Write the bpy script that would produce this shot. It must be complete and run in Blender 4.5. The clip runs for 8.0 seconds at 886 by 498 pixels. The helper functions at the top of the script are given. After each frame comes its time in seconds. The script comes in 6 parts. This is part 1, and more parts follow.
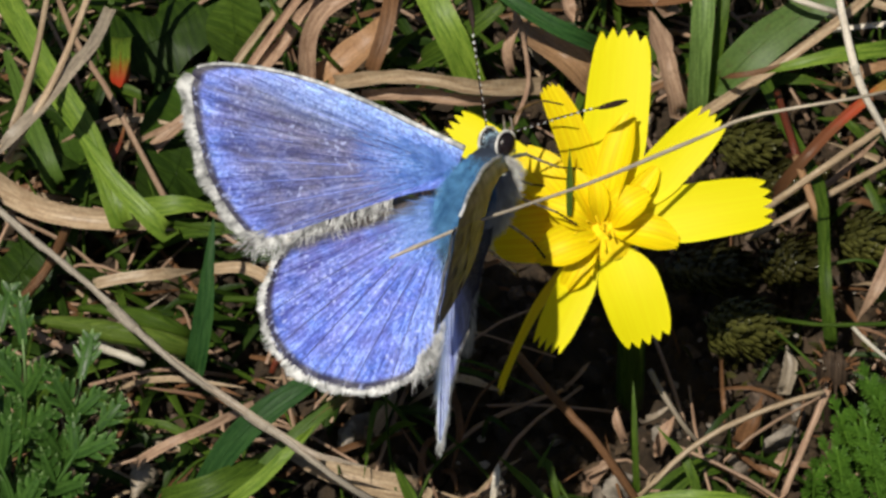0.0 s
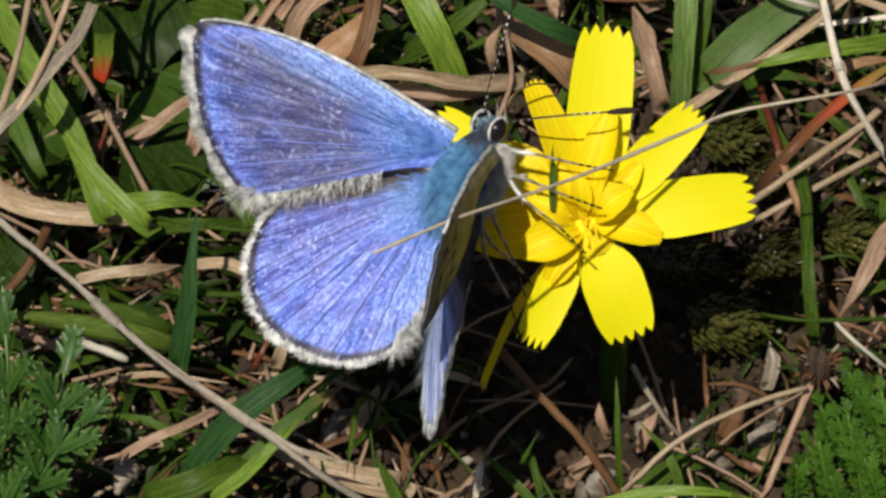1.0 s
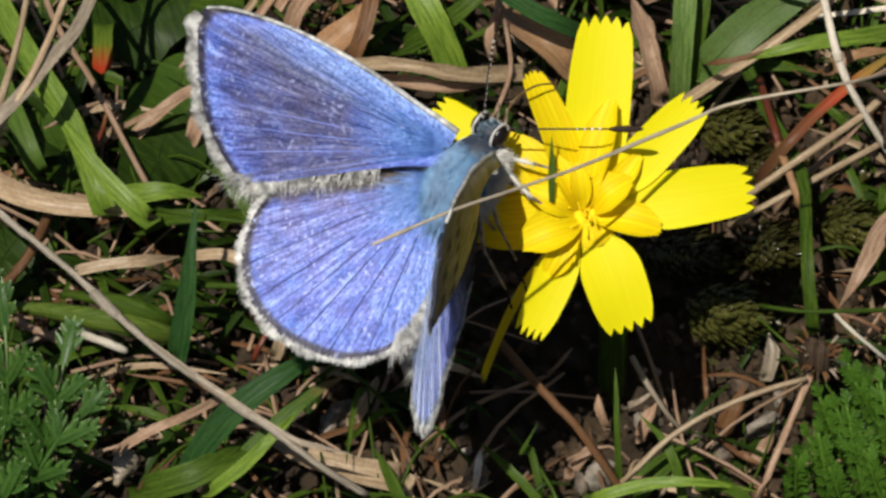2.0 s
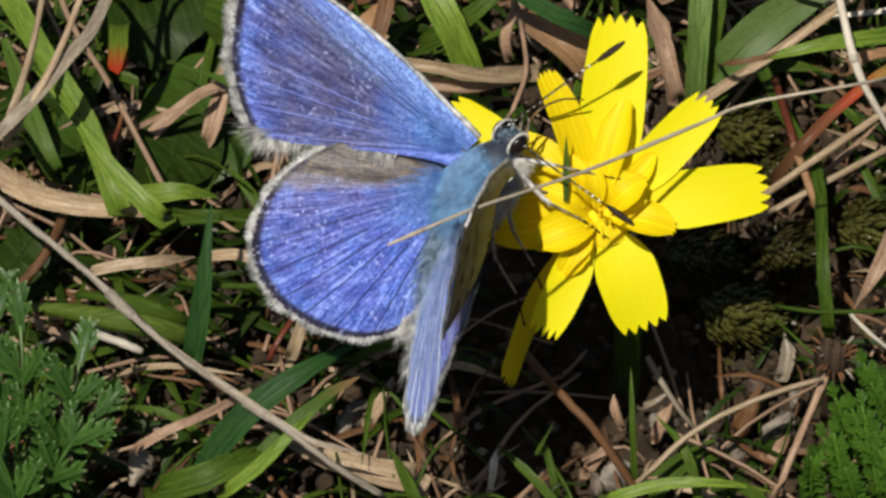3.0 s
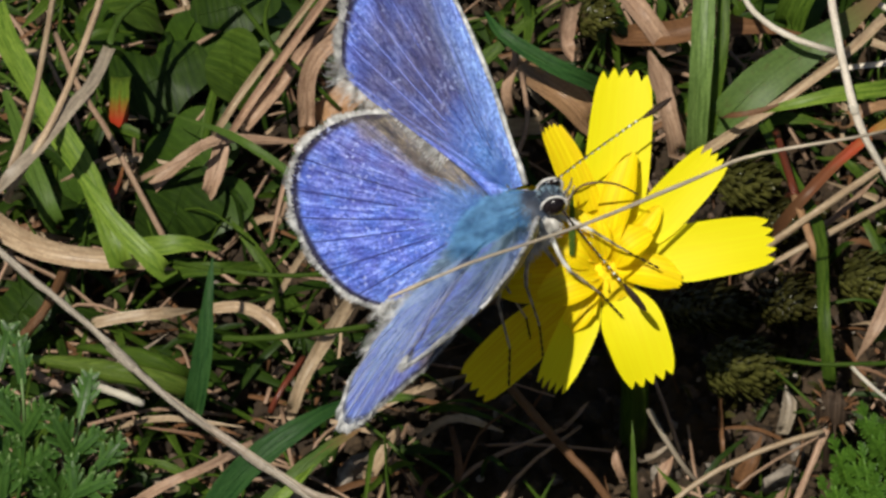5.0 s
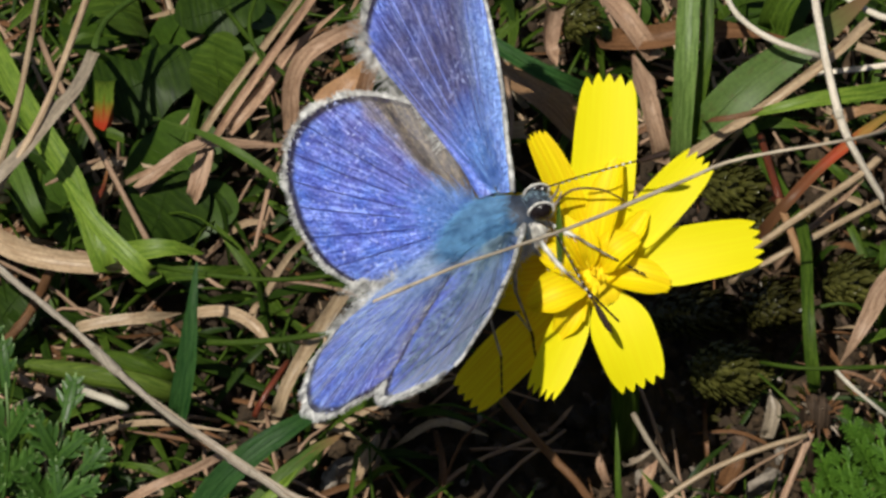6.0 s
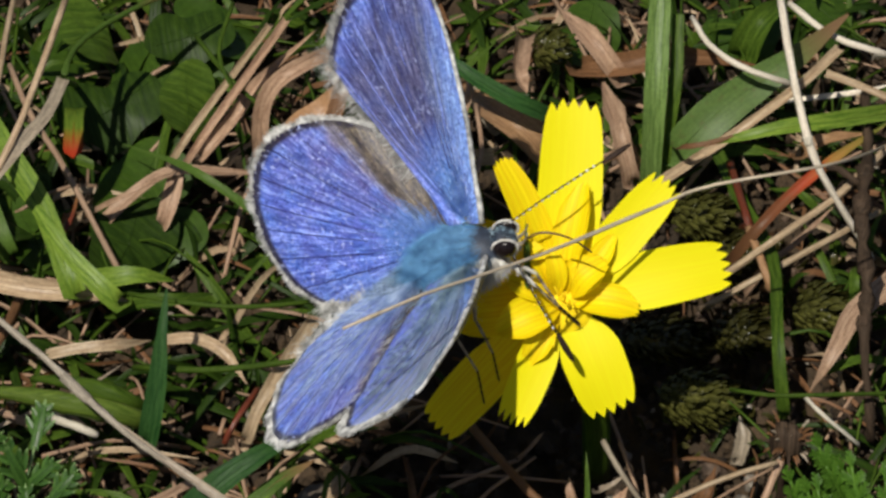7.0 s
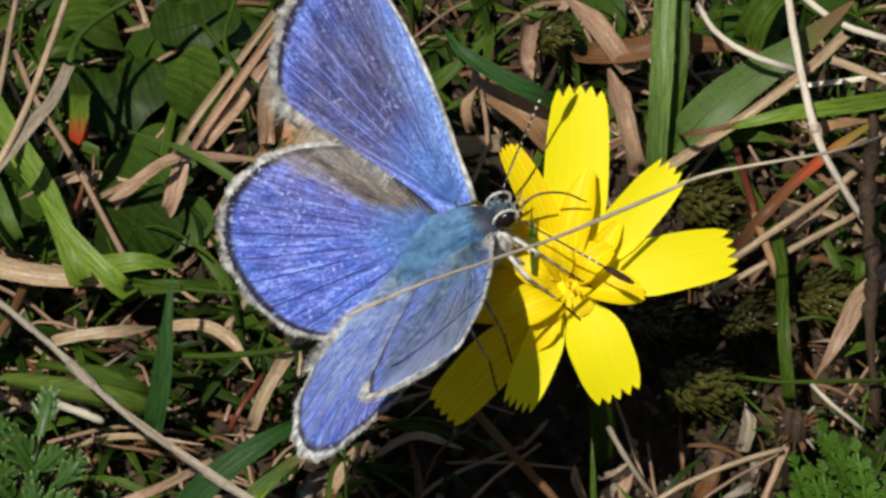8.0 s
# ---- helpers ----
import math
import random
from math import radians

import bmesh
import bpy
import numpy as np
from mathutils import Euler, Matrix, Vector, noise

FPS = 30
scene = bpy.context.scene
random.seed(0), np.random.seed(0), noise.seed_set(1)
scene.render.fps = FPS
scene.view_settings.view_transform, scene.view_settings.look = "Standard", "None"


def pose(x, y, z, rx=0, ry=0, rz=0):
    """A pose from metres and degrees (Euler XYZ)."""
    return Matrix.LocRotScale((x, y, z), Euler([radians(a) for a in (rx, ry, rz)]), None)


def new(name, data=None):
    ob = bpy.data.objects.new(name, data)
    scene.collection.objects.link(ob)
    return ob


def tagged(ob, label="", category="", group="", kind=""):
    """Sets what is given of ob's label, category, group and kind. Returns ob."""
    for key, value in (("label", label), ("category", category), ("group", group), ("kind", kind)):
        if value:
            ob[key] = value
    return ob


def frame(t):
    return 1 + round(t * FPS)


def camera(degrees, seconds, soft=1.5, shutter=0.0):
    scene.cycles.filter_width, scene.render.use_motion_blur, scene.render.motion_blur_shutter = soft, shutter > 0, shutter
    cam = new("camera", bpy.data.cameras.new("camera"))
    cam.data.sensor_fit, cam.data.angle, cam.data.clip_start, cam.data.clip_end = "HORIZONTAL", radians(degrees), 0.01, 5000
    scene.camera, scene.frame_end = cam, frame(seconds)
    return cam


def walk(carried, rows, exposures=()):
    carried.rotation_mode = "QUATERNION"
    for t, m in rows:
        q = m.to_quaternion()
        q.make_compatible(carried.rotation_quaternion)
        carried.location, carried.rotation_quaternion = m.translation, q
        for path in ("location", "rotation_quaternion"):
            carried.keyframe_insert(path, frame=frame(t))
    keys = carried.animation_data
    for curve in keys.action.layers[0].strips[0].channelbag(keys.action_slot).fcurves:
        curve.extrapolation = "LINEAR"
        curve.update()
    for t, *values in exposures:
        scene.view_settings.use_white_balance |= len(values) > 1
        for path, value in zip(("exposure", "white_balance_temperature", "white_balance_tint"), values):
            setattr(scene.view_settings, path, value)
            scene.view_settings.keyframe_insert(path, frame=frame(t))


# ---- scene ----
# Macro scene; lengths below are millimetres, MM turns them into metres.
MM = 0.001

# ---- camera: stands still and pans a little ----
EYE = (0.00, -201.06, 257.62)
cam = camera(9.0, 8.0, soft=2.9)
CAMERA_ROWS = [
    # seconds, degrees up, degrees to the left
    (0.0, 0.000, 0.000),
    (0.5, -0.012, -0.075),
    (1.0, -0.046, -0.173),
    (1.5, -0.109, -0.190),
    (2.8, -0.144, -0.078),
    (3.0, -0.132, -0.023),
    (3.5, 0.000, 0.106),
    (4.0, 0.239, 0.078),
    (4.5, 0.391, 0.012),
    (5.8, 0.414, -0.052),
    (6.0, 0.443, -0.170),
    (6.5, 0.633, -0.362),
    (7.0, 0.719, -0.477),
    (7.5, 0.702, -0.466),
    (8.0, 0.581, -0.420),
]
walk(cam, [(t, pose(EYE[0] * MM, EYE[1] * MM, EYE[2] * MM, 40, 0, 0) @ pose(0, 0, 0, pitch, yaw, 0)) for t, pitch, yaw in CAMERA_ROWS])

# ---- light ----
SUN_DIR = Vector((-0.215, -0.397, 0.894)).normalized()
world = bpy.data.worlds.new("sky")
scene.world = world
world.use_nodes = True
sky = world.node_tree.nodes.new("ShaderNodeTexSky")
sky.sky_type, sky.sun_disc = "NISHITA", False
sky.sun_elevation = math.asin(SUN_DIR.z)
sky.sun_rotation = math.atan2(SUN_DIR.x, SUN_DIR.y)
background = world.node_tree.nodes["Background"]
background.inputs["Strength"].default_value = 0.050
world.node_tree.links.new(sky.outputs[0], background.inputs["Color"])
sun = new("sun", bpy.data.lights.new("sun", "SUN"))
sun.data.energy, sun.data.angle, sun.data.color = 5.0, radians(0.5), (1.0, 0.95, 0.86)
sun.rotation_euler = (-SUN_DIR).to_track_quat("-Z", "Y").to_euler()
scene.view_settings.exposure = -0.13


# ---- materials ----
class Nodes:
    """Small helper to wire shader nodes."""

    def __init__(self, name):
        self.mat = bpy.data.materials.new(name)
        self.mat.use_nodes = True
        self.tree = self.mat.node_tree
        self.bsdf = self.tree.nodes["Principled BSDF"]
        self.out = self.tree.nodes["Material Output"]

    def add(self, kind, **inputs):
        node = self.tree.nodes.new("ShaderNode" + kind)
        for key, value in inputs.items():
            self.put(node.inputs[key.replace("_", " ")], value)
        return node

    def put(self, socket, value):
        if isinstance(value, bpy.types.NodeSocket):
            self.tree.links.new(value, socket)
        else:
            socket.default_value = value

    def set(self, **inputs):
        for key, value in inputs.items():
            self.put(self.bsdf.inputs[key.replace("_", " ")], value)

    def math(self, op, a, b=0.0, c=0.0):
        node = self.tree.nodes.new("ShaderNodeMath")
        node.operation = op
        for socket, value in zip(node.inputs, (a, b, c)):
            self.put(socket, value)
        return node.outputs[0]

    def mix(self, fac, a, b, blend="MIX"):
        node = self.tree.nodes.new("ShaderNodeMixRGB")
        node.blend_type = blend
        for socket, value in zip(node.inputs, (fac, a, b)):
            self.put(socket, value)
        return node.outputs[0]

    def ramp(self, fac, *stops):
        node = self.tree.nodes.new("ShaderNodeValToRGB")
        self.put(node.inputs[0], fac)
        while len(node.color_ramp.elements) < len(stops):
            node.color_ramp.elements.new(0.5)
        for el, (at, col) in zip(node.color_ramp.elements, stops):
            el.position = at
            el.color = (*col, 1) if len(col) == 3 else col
        return node.outputs[0]

    def coords(self, kind, scale=(1, 1, 1)):
        tex = self.tree.nodes.new("ShaderNodeTexCoord")
        mp = self.tree.nodes.new("ShaderNodeMapping")
        self.tree.links.new(tex.outputs[kind], mp.inputs[0])
        mp.inputs["Scale"].default_value = scale
        return mp.outputs[0]

    def noise(self, vector, scale, detail=3.0, rough=0.55):
        return self.add("TexNoise", Vector=vector, Scale=scale, Detail=detail, Roughness=rough).outputs["Fac"]

    def bump(self, height, strength, distance):
        self.set(Normal=self.add("Bump", Height=height, Strength=strength, Distance=distance).outputs[0])

    def thin(self, colour, amount):
        """Let some light through a thin leaf."""
        trans = self.add("BsdfTranslucent", Color=colour)
        mixer = self.add("MixShader", Fac=amount)
        self.tree.links.new(self.bsdf.outputs[0], mixer.inputs[1])
        self.tree.links.new(trans.outputs[0], mixer.inputs[2])
        self.tree.links.new(mixer.outputs[0], self.out.inputs[0])


def rgba(c, k=1.0):
    return (c[0] * k, c[1] * k, c[2] * k, 1)


def leaf_material(name, dark, light, tip=None, rough=0.45, lucent=0.25, dry=0.0, gloss=0.14, plain=False, bands=None):
    """Ribbon-like leaves; UV runs (across in mm, along in mm), so the grain follows the blade."""
    n = Nodes(name)
    fine = n.noise(n.coords("UV", (6, 0.45, 1)), 1.0, 2)
    blot = n.noise(n.coords("UV", (0.7, 0.45, 1)), 1.0, 3)
    info = n.add("ObjectInfo").outputs["Random"]
    island = n.add("NewGeometry").outputs["Random Per Island"]
    pick = n.math("ADD", n.math("MULTIPLY", info, 0.5), n.math("MULTIPLY", island, 0.5))
    base = n.ramp(fine, (0.16, dark), (0.84, light)) if plain or dry else n.ramp(fine, (0.30, dark), (0.64, light))
    base = n.mix(n.math("MULTIPLY", blot, 0.55), base, rgba(dark))
    shade = n.ramp(pick, (0.0, (0.72, 0.74, 0.7)), (1.0, (1.25, 1.2, 1.15)))
    base = n.mix(1.0, base, shade, "MULTIPLY")
    grit = n.noise(n.coords("UV", (5, 4, 1)), 1.0, 5, 0.75)
    base = n.mix(0.6, base, n.ramp(grit, (0.3, (0.55, 0.55, 0.55)), (0.7, (1.35, 1.35, 1.35))), "MULTIPLY")
    if dry:
        spots = n.ramp(n.noise(n.coords("UV", (2.2, 1.6, 1)), 1.0, 5, 0.7), (0.56, (0, 0, 0)), (0.7, (1, 1, 1)))
        base = n.mix(n.math("MULTIPLY", spots, dry), base, (0.09, 0.05, 0.025, 1))
    if tip or bands:
        along = n.add("Attribute")
        along.attribute_name = "run"
    if bands:
        stretch = n.math("ADD", along.outputs["Fac"], n.math("MULTIPLY", n.math("SUBTRACT", fine, 0.5), 0.25))
        base = n.mix(0.8, base, n.ramp(stretch, *bands))
    if tip:
        where = n.ramp(along.outputs["Fac"], (0.78, (0, 0, 0)), (0.95, (1, 1, 1)))
        base = n.mix(where, base, rgba(tip))
    n.set(Base_Color=base, Roughness=rough, Specular_IOR_Level=gloss)
    n.bump(fine, 0.12 if plain else 0.5, 0.00012)
    if lucent:
        n.thin(base, lucent)
    return n.mat


GREEN_BRIGHT = leaf_material("leaf_bright_green", (0.075, 0.150, 0.012), (0.25, 0.36, 0.05), gloss=0.3)
# shade deep in the turf is put into this darker green
GREEN_SHADED = leaf_material("leaf_shaded_green", (0.026, 0.060, 0.006), (0.062, 0.118, 0.012), gloss=0.25, plain=True)
GREEN_SOFT = leaf_material("leaf_soft_green", (0.070, 0.130, 0.028), (0.20, 0.31, 0.085), gloss=0.3)
GREEN_MID = leaf_material("leaf_mid_green", (0.026, 0.058, 0.006), (0.100, 0.165, 0.020))
GREEN_BLUE = leaf_material("leaf_blue_green", (0.014, 0.052, 0.013), (0.048, 0.120, 0.030))
STRAW_WORN = leaf_material("straw_worn", (0.055, 0.042, 0.030), (0.74, 0.66, 0.54), rough=0.5, lucent=0.0, dry=0.6, gloss=0.3)
STRAW_ARCH = leaf_material("straw_arch", (0.34, 0.29, 0.225), (0.66, 0.56, 0.42), rough=0.45, lucent=0.0, gloss=0.35)
# about half of GREEN_MID, the turf's shade mixed into the colour
GREEN_SHADED_DARK = leaf_material("leaf_shaded_dark_green", (0.012, 0.030, 0.004), (0.045, 0.085, 0.010))
GREEN_DULL = leaf_material("leaf_dull_green", (0.052, 0.105, 0.016), (0.10, 0.165, 0.030), tip=(0.22, 0.13, 0.06))
GREEN_POD = leaf_material("pod_green", (0.045, 0.085, 0.010), (0.16, 0.23, 0.035), gloss=0.25)
GREEN_BROAD = leaf_material("leaf_broad_green", (0.065, 0.122, 0.026), (0.14, 0.225, 0.055), tip=(0.20, 0.12, 0.06), dry=0.55, gloss=0.22, plain=True)
RED_TIP = leaf_material("leaf_red_tip", (0.07, 0.13, 0.014), (0.18, 0.25, 0.03), tip=(0.34, 0.035, 0.01))
STRAW = leaf_material("straw", (0.20, 0.120, 0.062), (0.74, 0.60, 0.42), rough=0.42, lucent=0.12, dry=0.45, gloss=0.3)
STRAW_GREY = leaf_material("straw_grey", (0.13, 0.10, 0.075), (0.60, 0.51, 0.39), rough=0.42, lucent=0.08, dry=0.3, gloss=0.42)
STRAW_PALE = leaf_material("straw_pale", (0.50, 0.44, 0.35), (0.85, 0.80, 0.70), rough=0.42, lucent=0.08, gloss=0.42)
BROWN_DRY = leaf_material("dry_brown", (0.065, 0.030, 0.013), (0.30, 0.155, 0.075), rough=0.5, lucent=0.1, dry=0.5, gloss=0.2)
ORANGE_DRY = leaf_material("dry_orange", (0.20, 0.10, 0.045), (0.56, 0.35, 0.19), rough=0.42, lucent=0.15, dry=0.3, gloss=0.42)
PINK_DRY = leaf_material("dry_pinkish", (0.155, 0.083, 0.050), (0.66, 0.47, 0.33), rough=0.46, lucent=0.1, dry=0.5, gloss=0.26)
RED_DRY = leaf_material("red_blade", (0.030, 0.012, 0.008), (0.27, 0.055, 0.022), tip=(0.30, 0.15, 0.05), rough=0.38, lucent=0.12, dry=0.75, gloss=0.4)
BARK_DARK = leaf_material("dark_bark", (0.018, 0.012, 0.008), (0.09, 0.06, 0.04), rough=0.75, lucent=0.0)
RED_BLADE = leaf_material("red_banded_blade", (0.05, 0.025, 0.012), (0.40, 0.17, 0.06), rough=0.45, lucent=0.15, dry=0.6, gloss=0.2,
                          bands=((0.05, (0.15, 0.17, 0.03)), (0.22, (0.36, 0.19, 0.045)), (0.32, (0.40, 0.05, 0.02)), (0.42, (0.18, 0.055, 0.022)), (0.6, (0.10, 0.045, 0.02)), (0.85, (0.05, 0.025, 0.014))))
MOSS = leaf_material("moss", (0.026, 0.026, 0.006), (0.125, 0.128, 0.032), rough=0.2, lucent=0.15, gloss=0.4)
# the same moss at half brightness, its shade held in the colour
MOSS_SHADED = leaf_material("moss_shaded", (0.017, 0.016, 0.004), (0.066, 0.064, 0.017), rough=0.25, lucent=0.1, gloss=0.4)
FROND = leaf_material("frond_green", (0.014, 0.048, 0.007), (0.088, 0.190, 0.034), tip=(0.20, 0.30, 0.11), lucent=0.2, gloss=0.35, rough=0.38)
FROND_LIGHT = leaf_material("frond_light_green", (0.035, 0.10, 0.008), (0.15, 0.30, 0.035), lucent=0.25, gloss=0.3)


def soil_material():
    n = Nodes("soil")
    obj = n.coords("Object")
    coarse = n.noise(obj, 160, 5)
    fine = n.noise(obj, 1100, 6, 0.7)
    col = n.ramp(coarse, (0.35, (0.028, 0.017, 0.007)), (0.55, (0.056, 0.034, 0.014)), (0.78, (0.115, 0.074, 0.037)))
    col = n.mix(0.6, col, n.ramp(fine, (0.3, (0.2, 0.2, 0.2)), (0.75, (1.3, 1.2, 1.1))), "MULTIPLY")
    n.set(Base_Color=col, Roughness=0.85)
    n.bump(fine, 0.9, 0.0006)
    return n.mat


SOIL = soil_material()


def petal_material(name, base, ridge, lucent=0.3, relief=0.04):
    n = Nodes(name)
    ribs = n.noise(n.coords("UV", (7.0, 0.12, 1)), 1.0, 2)
    col = n.mix(n.ramp(ribs, (0.42, (0, 0, 0)), (0.62, (1, 1, 1))), rgba(base), rgba(ridge))
    n.set(Base_Color=col, Roughness=0.55, Specular_IOR_Level=0.18)
    n.bump(ribs, relief, 0.0001)
    n.thin(col, lucent)
    return n.mat


PETAL = petal_material("petal_yellow", (0.97, 0.88, 0.005), (0.955, 0.84, 0.004), 0.34)
# golden, and darkened further to carry the shade on left and drooping petals
PETAL_GOLD_SHADED = petal_material("petal_golden_shaded", (0.88, 0.71, 0.004), (0.81, 0.57, 0.003), 0.18, 0.16)


def plain_material(name, dark, light, scale, rough=0.5, metal=0.0, spec=0.5):
    n = Nodes(name)
    f = n.noise(n.coords("Object"), scale, 4)
    n.set(Base_Color=n.ramp(f, (0.35, dark), (0.65, light)), Roughness=rough, Metallic=metal, Specular_IOR_Level=spec)
    n.bump(f, 0.3, 0.0001)
    return n.mat


def wing_material(name, fore):
    """Blue scales; attribute wr runs from wing root to margin, wa from the front edge round to the rear edge."""
    n = Nodes(name)
    wr = n.add("Attribute")
    wr.attribute_name = "wr"
    wa = n.add("Attribute")
    wa.attribute_name = "wa"
    r, a = wr.outputs["Fac"], wa.outputs["Fac"]
    vec = n.add("CombineXYZ", X=n.math("MULTIPLY", a, 55.0), Y=n.math("MULTIPLY", r, 5.0)).outputs[0]
    streak = n.noise(vec, 1.0, 4, 0.65)
    scales = n.noise(n.coords("Object"), 5200, 4, 0.7)
    blotch = n.noise(n.coords("Object"), 650, 3)
    rays = n.add("CombineXYZ", X=n.math("MULTIPLY", a, 190.0), Y=n.math("MULTIPLY", r, 9.0)).outputs[0]
    fine = n.noise(rays, 1.0, 3, 0.6)
    blue = n.ramp(streak, (0.33, (0.026, 0.045, 0.28)), (0.5, (0.100, 0.168, 0.66)), (0.67, (0.29, 0.41, 1.0)))
    violet = n.ramp(blotch, (0.35, (0.060, 0.17, 0.64)), (0.65, (0.175, 0.150, 0.52)))
    blue = n.mix(0.3, blue, violet)
    place = n.add("SeparateXYZ", Vector=n.coords("Object"))
    across, out = place.outputs[1], place.outputs[0]
    if fore:
        grey = n.ramp(streak, (0.3, (0.034, 0.033, 0.082)), (0.7, (0.122, 0.115, 0.25)))
        zone_a = n.ramp(a, (0.17, (0, 0, 0)), (0.34, (1, 1, 1)), (0.76, (0.9, 0.9, 0.9)), (0.93, (0.1, 0.1, 0.1)))
        zone_r = n.ramp(n.math("ADD", r, n.math("MULTIPLY", n.math("SUBTRACT", streak, 0.5), 0.25)), (0.22, (0, 0, 0)), (0.42, (1, 1, 1)), (0.80, (0.95, 0.95, 0.95)), (0.94, (0.25, 0.25, 0.25)))
        zone = n.math("MULTIPLY", n.math("MULTIPLY", zone_a, zone_r), n.ramp(blotch, (0.25, (0.65, 0.65, 0.65)), (0.6, (1, 1, 1))))
        col = n.mix(zone, blue, grey)
        sky = n.math("MULTIPLY", n.ramp(n.math("MULTIPLY_ADD", across, 450.0, 0.5), (0.0, (0, 0, 0)), (0.9, (1, 1, 1))), n.ramp(n.math("MULTIPLY", out, 62.0), (0.45, (1, 1, 1)), (0.85, (0, 0, 0))))
        col = n.mix(n.math("MULTIPLY", sky, 0.6), col, n.mix(fine, (0.09, 0.22, 0.62, 1), (0.36, 0.56, 0.95, 1)))
    else:
        brown = n.ramp(streak, (0.3, (0.040, 0.032, 0.030)), (0.7, (0.125, 0.100, 0.088)))
        edge = n.math("ADD", a, n.math("MULTIPLY", n.math("SUBTRACT", streak, 0.5), 0.09))
        zone = n.ramp(edge, (0.205, (1, 1, 1)), (0.265, (0, 0, 0)))
        haze = n.ramp(edge, (0.24, (1, 1, 1)), (0.48, (0, 0, 0)))
        blue = n.mix(n.math("MULTIPLY", haze, n.ramp(blotch, (0.3, (0.25, 0.25, 0.25)), (0.6, (0.7, 0.7, 0.7)))), blue, (0.105, 0.085, 0.23, 1))
        pale = n.ramp(a, (0.66, (0, 0, 0)), (0.90, (1, 1, 1)))
        col = n.mix(n.math("MULTIPLY", pale, 0.65), blue, n.mix(fine, (0.08, 0.20, 0.54, 1), (0.34, 0.53, 0.95, 1)))
        inner = n.ramp(a, (0.92, (0, 0, 0)), (0.98, (1, 1, 1)))
        col = n.mix(n.math("MULTIPLY", inner, 0.7), col, (0.06, 0.075, 0.10, 1))
        col = n.mix(zone, col, brown)
    bright = 1.0 if fore else n.math("SUBTRACT", 1.0, zone)
    base = n.ramp(r, (0.10, (1, 1, 1)), (0.36, (0, 0, 0)))
    col = n.mix(n.math("MULTIPLY", base, 0.8), col, n.mix(fine, (0.045, 0.16, 0.40, 1), (0.15, 0.36, 0.70, 1)))
    rim = n.ramp(r, (0.945, (0, 0, 0)), (0.968, (1, 1, 1)))
    col = n.mix(n.math("MULTIPLY", rim, 0.95), col, (0.018, 0.012, 0.018, 1))
    col = n.mix(0.9, col, n.ramp(scales, (0.30, (0.16, 0.17, 0.28)), (0.47, (0.97, 0.97, 0.98)), (0.70, (1.85, 1.75, 1.45))), "MULTIPLY")
    col = n.mix(0.9, col, n.ramp(fine, (0.34, (0.34, 0.34, 0.48)), (0.5, (0.97, 0.97, 1)), (0.66, (1.75, 1.75, 1.3))), "MULTIPLY")
    # glints of sunlit scales painted into the colour, in random patches
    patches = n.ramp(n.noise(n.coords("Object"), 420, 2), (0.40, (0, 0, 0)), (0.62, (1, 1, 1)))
    painted_glint = n.math("MULTIPLY", n.ramp(n.noise(n.coords("Object"), 3600, 2, 0.5), (0.58, (0, 0, 0)), (0.68, (1, 1, 1))), bright)
    col = n.mix(n.math("MULTIPLY", n.math("MULTIPLY", painted_glint, patches), 0.75 if not fore else 0.45), col, (0.52, 0.60, 0.98, 1))
    dash = n.add("CombineXYZ", X=n.math("MULTIPLY", a, 95.0), Y=n.math("MULTIPLY", r, 22.0)).outputs[0]
    flecks = n.ramp(n.noise(dash, 1.0, 4, 0.7), (0.58, (0, 0, 0)), (0.68, (1, 1, 1)))
    col = n.mix(n.math("MULTIPLY", flecks, 0.7), col, (0.02, 0.022, 0.09, 1))
    n.set(Base_Color=col, Roughness=0.42, Specular_IOR_Level=0.4, Sheen_Weight=0.95, Sheen_Roughness=0.35, Sheen_Tint=(0.78, 0.88, 1.0, 1))
    n.bump(n.math("ADD", n.math("MULTIPLY", streak, 0.7), n.math("MULTIPLY", scales, 0.3)), 0.85, 0.0001)
    return n.mat


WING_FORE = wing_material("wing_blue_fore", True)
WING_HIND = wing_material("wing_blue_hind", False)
WING_UNDER = plain_material("wing_underside", (0.07, 0.052, 0.04), (0.22, 0.18, 0.135), 900, 0.6)
VEIN_LIGHT = plain_material("vein_light", (0.14, 0.20, 0.66), (0.28, 0.36, 0.88), 1500, 0.45)
VEIN_DARK = plain_material("vein_dark", (0.018, 0.02, 0.10), (0.05, 0.06, 0.25), 1500, 0.5)
WHITE_FRINGE = plain_material("white_scales", (0.20, 0.20, 0.19), (0.74, 0.73, 0.69), 1800, 0.6)
FUR_BLUE = plain_material("blue_fur", (0.026, 0.115, 0.27), (0.14, 0.36, 0.62), 1300, 0.45)
FUR_SKY = plain_material("pale_blue_fur", (0.06, 0.16, 0.50), (0.22, 0.39, 0.84), 1300, 0.45)
FUR_PALE = plain_material("pale_grey_fur", (0.12, 0.20, 0.40), (0.48, 0.60, 0.80), 1300, 0.45)
FUR_WHITE = plain_material("white_fur", (0.36, 0.34, 0.30), (0.74, 0.72, 0.66), 1500, 0.6)
FUR_GREY = plain_material("grey_fur", (0.08, 0.17, 0.24), (0.40, 0.54, 0.62), 1500, 0.5)
FUR_SLATE = plain_material("slate_fur", (0.025, 0.055, 0.10), (0.17, 0.27, 0.38), 1500, 0.5)
SKIN_DARK = plain_material("dark_skin", (0.012, 0.016, 0.025), (0.035, 0.05, 0.08), 1200, 0.6)
